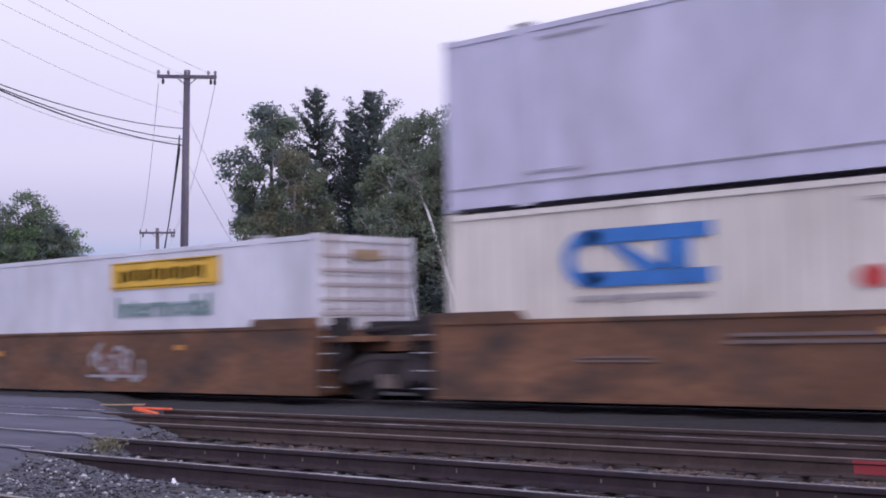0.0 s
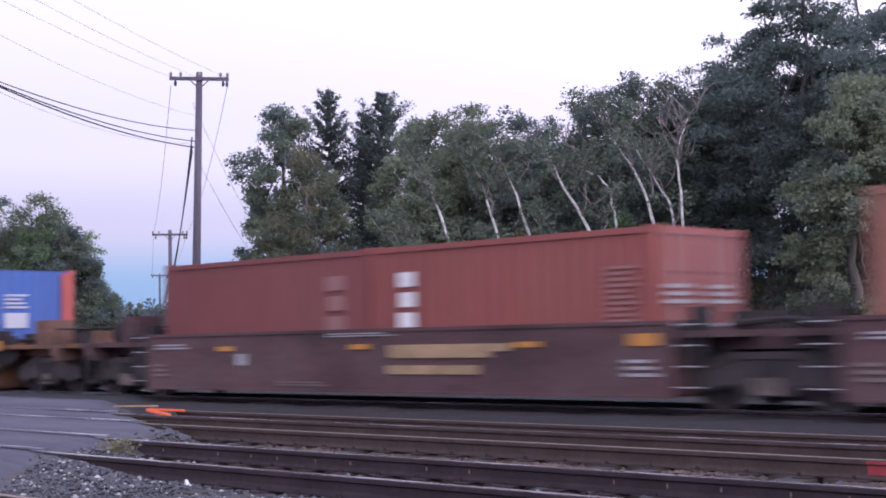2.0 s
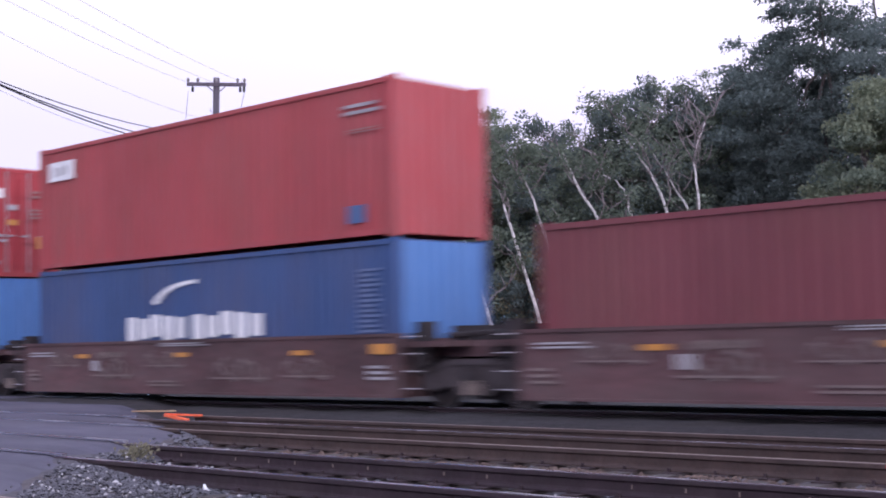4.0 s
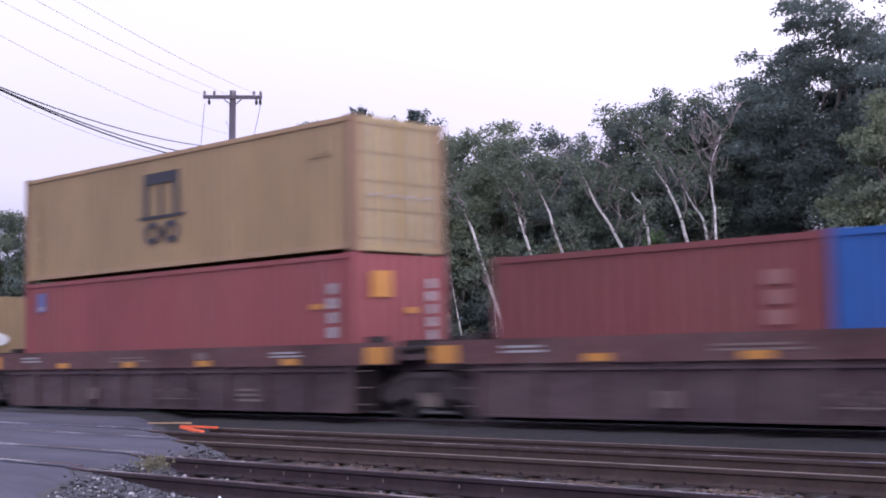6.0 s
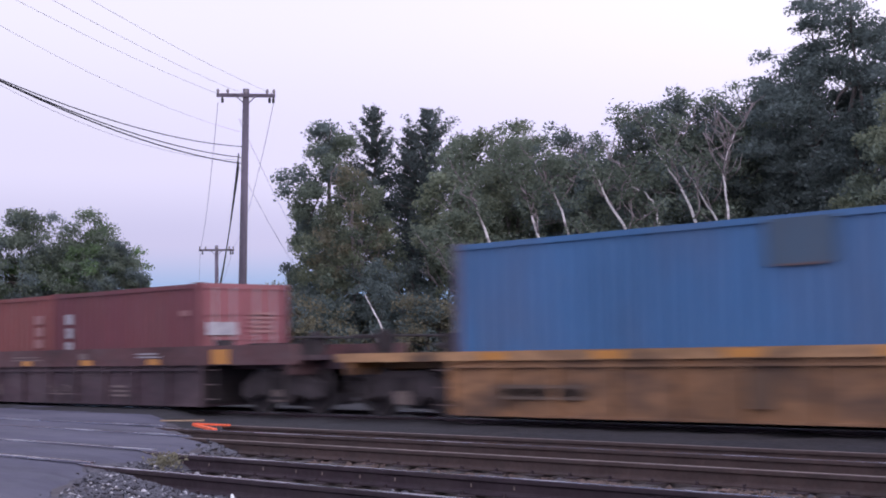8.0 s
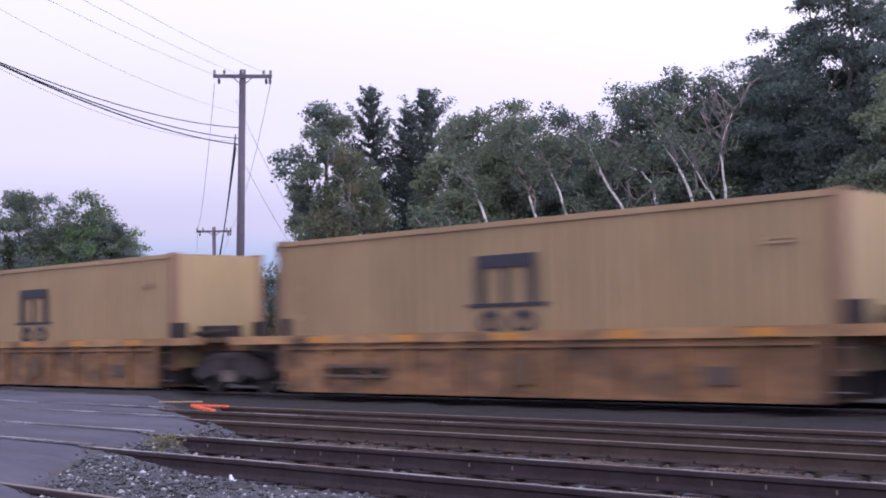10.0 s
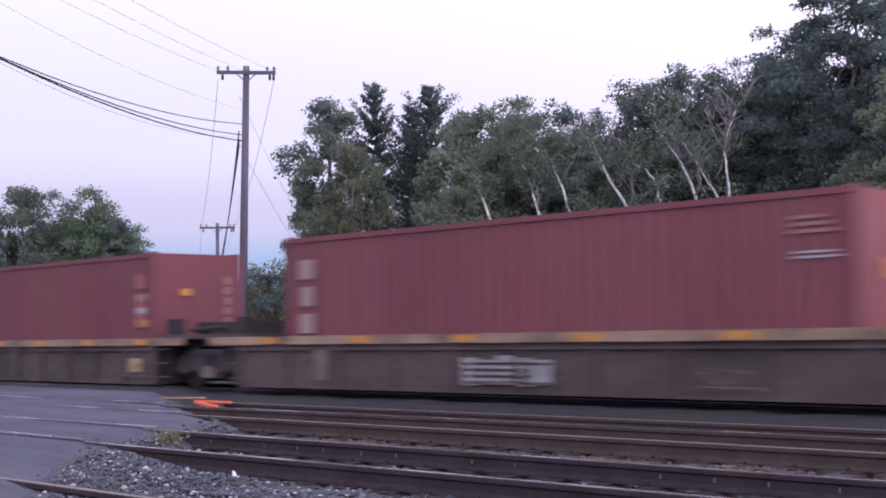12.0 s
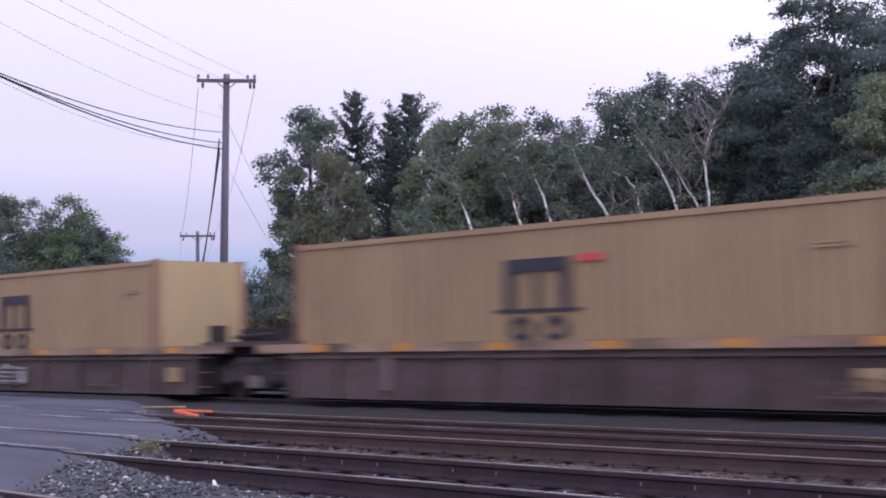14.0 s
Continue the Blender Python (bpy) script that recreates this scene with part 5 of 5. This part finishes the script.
for b, d, el, w, mats, lab, bot in (
        (28.8, 56, 14.3, 5.2, DARK, "tall dark maple towering over the track", 2.5), (27.2, 54, 15.1, 6.5, DARK, "tall dark maple towering over the track", 2.5),
        (25.2, 54, 15.0, 6.5, DARK, "tall dark maple towering over the track", 2.0), (30.5, 60, 11.9, 5.0, DARK, "dark leafy tree beside the maples", 1.5),
        (25.6, 46, 10.2, 4.6, PALE, "lighter green tree before the maples", 1.0), (28.0, 62, 10.5, 7.5, DARK, "dark tree inside the wood", 1.0), (23.0, 50, 15.0, 7.0, DARK, "tall dark maple beside the others", 1.0)):
    k += 1
    broad_tree(b, d, hgt(el, d), w, bot, mats, lab, k, 34000, 0.092, blobs=190, trunk_r=0.24, flat=0.34, lump=1.45)
# leaning white-barked trees before the wood
def birch(path, d, r, label, seed, twigs=4, leaves=1500, reach=1.5):
    """A bent pale trunk through (bearing, elevation) at the distance d, with bare limbs and thin sprays of leaves."""
    rng = np.random.default_rng(seed)
    t = thing("tree", label, "tree", group="trees beyond the railway")
    side = Vector((math.cos(radians(path[0][0])), math.sin(radians(path[0][0])), 0))
    knots = [at(b, d, hgt(el, d)) for b, el in path]
    knots[0].z = LEVEL - 0.2
    ends = [knots[0] * 2 - knots[1]] + knots + [knots[-1] * 2 - knots[-2]]
    pts = []
    for i in range(1, len(ends) - 2):
        p, q, u, v = ends[i - 1:i + 3]
        for j in range(4):
            f = j / 4
            pts.append(0.5 * (q * 2 + (u - p) * f + (p * 2 - q * 5 + u * 4 - v) * f * f + (q * 3 - p - u * 3 + v) * f ** 3) + Vector(rng.normal(size=3)) * 0.02)
    pts.append(knots[-1])
    n = len(pts)
    part("trunk", Mesh().tube(pts, [r * (1 - 0.72 * i / (n - 1)) for i in range(n)], 8), M_BIRCH, t, smooth=True)
    tw, tips = Mesh(), []
    for i in range(twigs):
        s = pts[int(rng.integers(n * 2 // 5, n - 1))]
        e = s + side * rng.uniform(-1, 1) * reach + Vector((0, -rng.uniform(0, 0.6), rng.uniform(0.5, 1.5) * reach))
        q = limb(tw, rng, s, e, r * 0.38, 0.014, 0.2, 6, 5)
        tips.append(q[-1])
        for j in (2, 3, 4, 5):
            w = q[j] + side * rng.uniform(-0.7, 0.7) + Vector((0, -0.1, rng.uniform(0.2, 0.9)))
            limb(tw, rng, q[j], w, 0.022, 0.008, 0.2, 3, 4)
            tips.append(w)
    part("bough", tw, M_TWIG, t, smooth=True)
    if leaves:
        c = np.array([tuple(q) for q in tips + pts[-3:]])
        c = np.repeat(c, leaves // len(c) + 1, axis=0)
        c = c + rand_unit(rng, len(c)) * rng.uniform(0, 1, (len(c), 1)) ** 0.5 * np.array([0.5, 0.5, 0.35])
        part("crown", leaf_cards(rng, c, 0.085), M_LEAF, t)
    return t
L_BIRCH = "leaning white-barked birch with thin foliage"
for i, (path, d, r, lab, twigs, leaves) in enumerate((
        (((41.0, -1.9), (41.4, 0.4), (42.65, 4.7), (43.3, 6.6)), 49, 0.10, L_BIRCH, 4, 1800),
        (((38.9, -1.9), (39.3, 0.4), (40.55, 4.95), (41.1, 6.8)), 49, 0.095, L_BIRCH, 4, 1800),
        (((37.6, -1.9), (38.1, 1.0), (39.3, 5.25), (40.0, 7.2)), 49, 0.09, L_BIRCH, 4, 1800),
        (((34.9, -1.9), (35.75, 2.3), (36.5, 4.5), (37.5, 6.3), (38.2, 8.0)), 49, 0.10, L_BIRCH, 5, 1500),
        (((33.1, -1.9), (33.3, 2.0), (33.75, 4.9), (34.4, 6.7), (35.3, 8.2)), 49, 0.10, L_BIRCH, 5, 1200),
        (((34.9, -1.9), (35.2, 3.5), (35.4, 5.5), (35.75, 6.4), (36.7, 7.1)), 50, 0.075, "bent grey trunk broken off at its top", 1, 0),
        (((32.55, -1.9), (32.85, 4.6), (33.5, 6.2), (34.3, 7.7)), 50, 0.07, "thin leaning grey birch with bare limbs", 4, 300),
        (((32.3, -1.9), (32.45, 4.9), (32.6, 7.3), (32.1, 9.0)), 48, 0.065, "pale dead tree with a fan of bare limbs", 9, 0),
        (((43.2, -1.9), (43.4, 0.8), (43.8, 3.4)), 50, 0.045, "thin pale sapling in the undergrowth", 2, 500),
        (((41.75, -1.9), (41.9, 1.0), (42.0, 4.0)), 50, 0.04, "thin pale sapling in the undergrowth", 2, 500))):
    birch(path, d, r, lab, 90 + i, twigs, leaves, 1.0 if twigs > 8 else 1.5)
k += 10
broad_tree(35.0, 53, hgt(5.5, 53), 2.6, 0.3, [M_LEAF_FRESH], "fresh green shrub among the birches", 120, 6000, 0.09, blobs=60, trunk_r=0.05)
stick = thing("dead_trunk", "thin pale dead trunk leaning in the undergrowth", "dead tree")
part("stem", Mesh().tube([at(48.05, 50, 3.4), at(47.4, 50, 2.3), at(46.3, 50, LEVEL - 0.2)], [0.02, 0.035, 0.06], 6), M_BIRCH, stick, smooth=True)
part("twig", Mesh().tube([at(47.8, 50, 2.0), at(47.2, 50, 1.2), at(46.6, 50, 0.3)], [0.012, 0.02, 0.03], 5), M_BIRCH, stick, smooth=True)
# low growth along the far side of the line
for i in range(17):
    k += 1
    b = 22 + i * 1.95
    broad_tree(b, 57 + (i % 3) * 3, 3.6 + 0.7 * ((i * 7) % 4), 5.2, 0.0, [M_LEAF_DARK, M_LEAF_DARK] if i % 3 else [M_LEAF_AUT, M_LEAF_DARK], "low undergrowth bush at the wood's foot", k, 12000, 0.085, blobs=150, trunk_r=0.08)
# the clump across the road and the far tree line
for b, d, el, w in ((64.5, 118, 5.6, 11), (62.2, 116, 5.75, 9), (60.6, 120, 5.3, 9), (59.3, 114, 5.7, 8.5), (58.5, 112, 4.8, 6.5), (57.5, 150, 2.5, 7), (66.5, 118, 5.4, 11)):
    k += 1
    broad_tree(b, d, hgt(el + 0.3, d), w, 0.6, [M_LEAF, M_LEAF_FRESH] if k % 3 == 0 else [M_LEAF_DARK, M_LEAF], "broad green tree across the road", k, 30000, 0.13, blobs=240, trunk_r=0.3, lump=1.15)
for i in range(12):
    k += 1
    b = 50.6 + i * 0.62
    d = 170 + 20 * (i % 3)
    if 53.9 < b < 55.4:
        continue
    broad_tree(b, d, hgt(1.5 + 0.25 * ((i * 5) % 3), d), 9, 0.0, DARK, "distant trees lining the road", k, 2200, 0.4, blobs=60)

# ---- small things by the crossing ----
mk = thing("marker_board", "bright orange marker laths lying beside the crossing", "marker board", pose(-19.75, 13.9, -0.045))
part("lath", Mesh().box(-0.3, 0.75, -0.035, 0.035, 0.0, 0.03), M_ORANGE, mk)
part("slanting_lath", Mesh().hexa([(-0.25, -0.08, -0.02), (0.85, -0.42, -0.06), (0.89, -0.35, -0.06), (-0.2, 0.0, -0.02), (-0.25, -0.08, 0.015), (0.85, -0.42, -0.015), (0.89, -0.35, -0.015), (-0.2, 0.0, 0.015)]), M_ORANGE, mk)
wl_ = thing("wooden_lath", "pale wooden lath lying on the crossing's edge", "lath", pose(-20.1, 13.55, 0.03, 0, 0, 28))
part("strip", Mesh().box(-0.3, 0.55, -0.025, 0.025, 0.0, 0.022), M_TANMARK, wl_)
tuft_rng = np.random.default_rng(5)
for x, y in ((-12.56, 8.34),):
    cs = np.array([x, y, 0.03]) + tuft_rng.normal(size=(420, 3)) * np.array([0.10, 0.09, 0.05])
    tagged(part("weed_tuft", leaf_cards(tuft_rng, cs, 0.025), M_LEAF_AUT), "tuft of dry weeds at the road's edge", "weeds", kind="stuff")
wr = Mesh().hexa([(-.06, -.04, 0), (.07, -.04, 0), (.08, .05, 0), (-.05, .04, 0), (-.05, -.02, .16), (-.01, -.03, .13), (0, .02, .12), (-.04, .03, .17)])
wr.box(-.02, .14, -.03, .04, 0.0, .06)
st = part("paper_scrap", wr, M_WHITE)
st.matrix_basis = pose(-10.2, 7.5, LEVEL + 0.05) @ Matrix.Diagonal((0.45, 0.45, 0.45, 1))
tagged(st, "white crumpled paper scrap on the gravel", "litter")

def motions():
    for ob, x, y, z in MOVERS:
        walk(ob, [(t, pose(x + s, y, z)) for t, s in RUN])
motions()
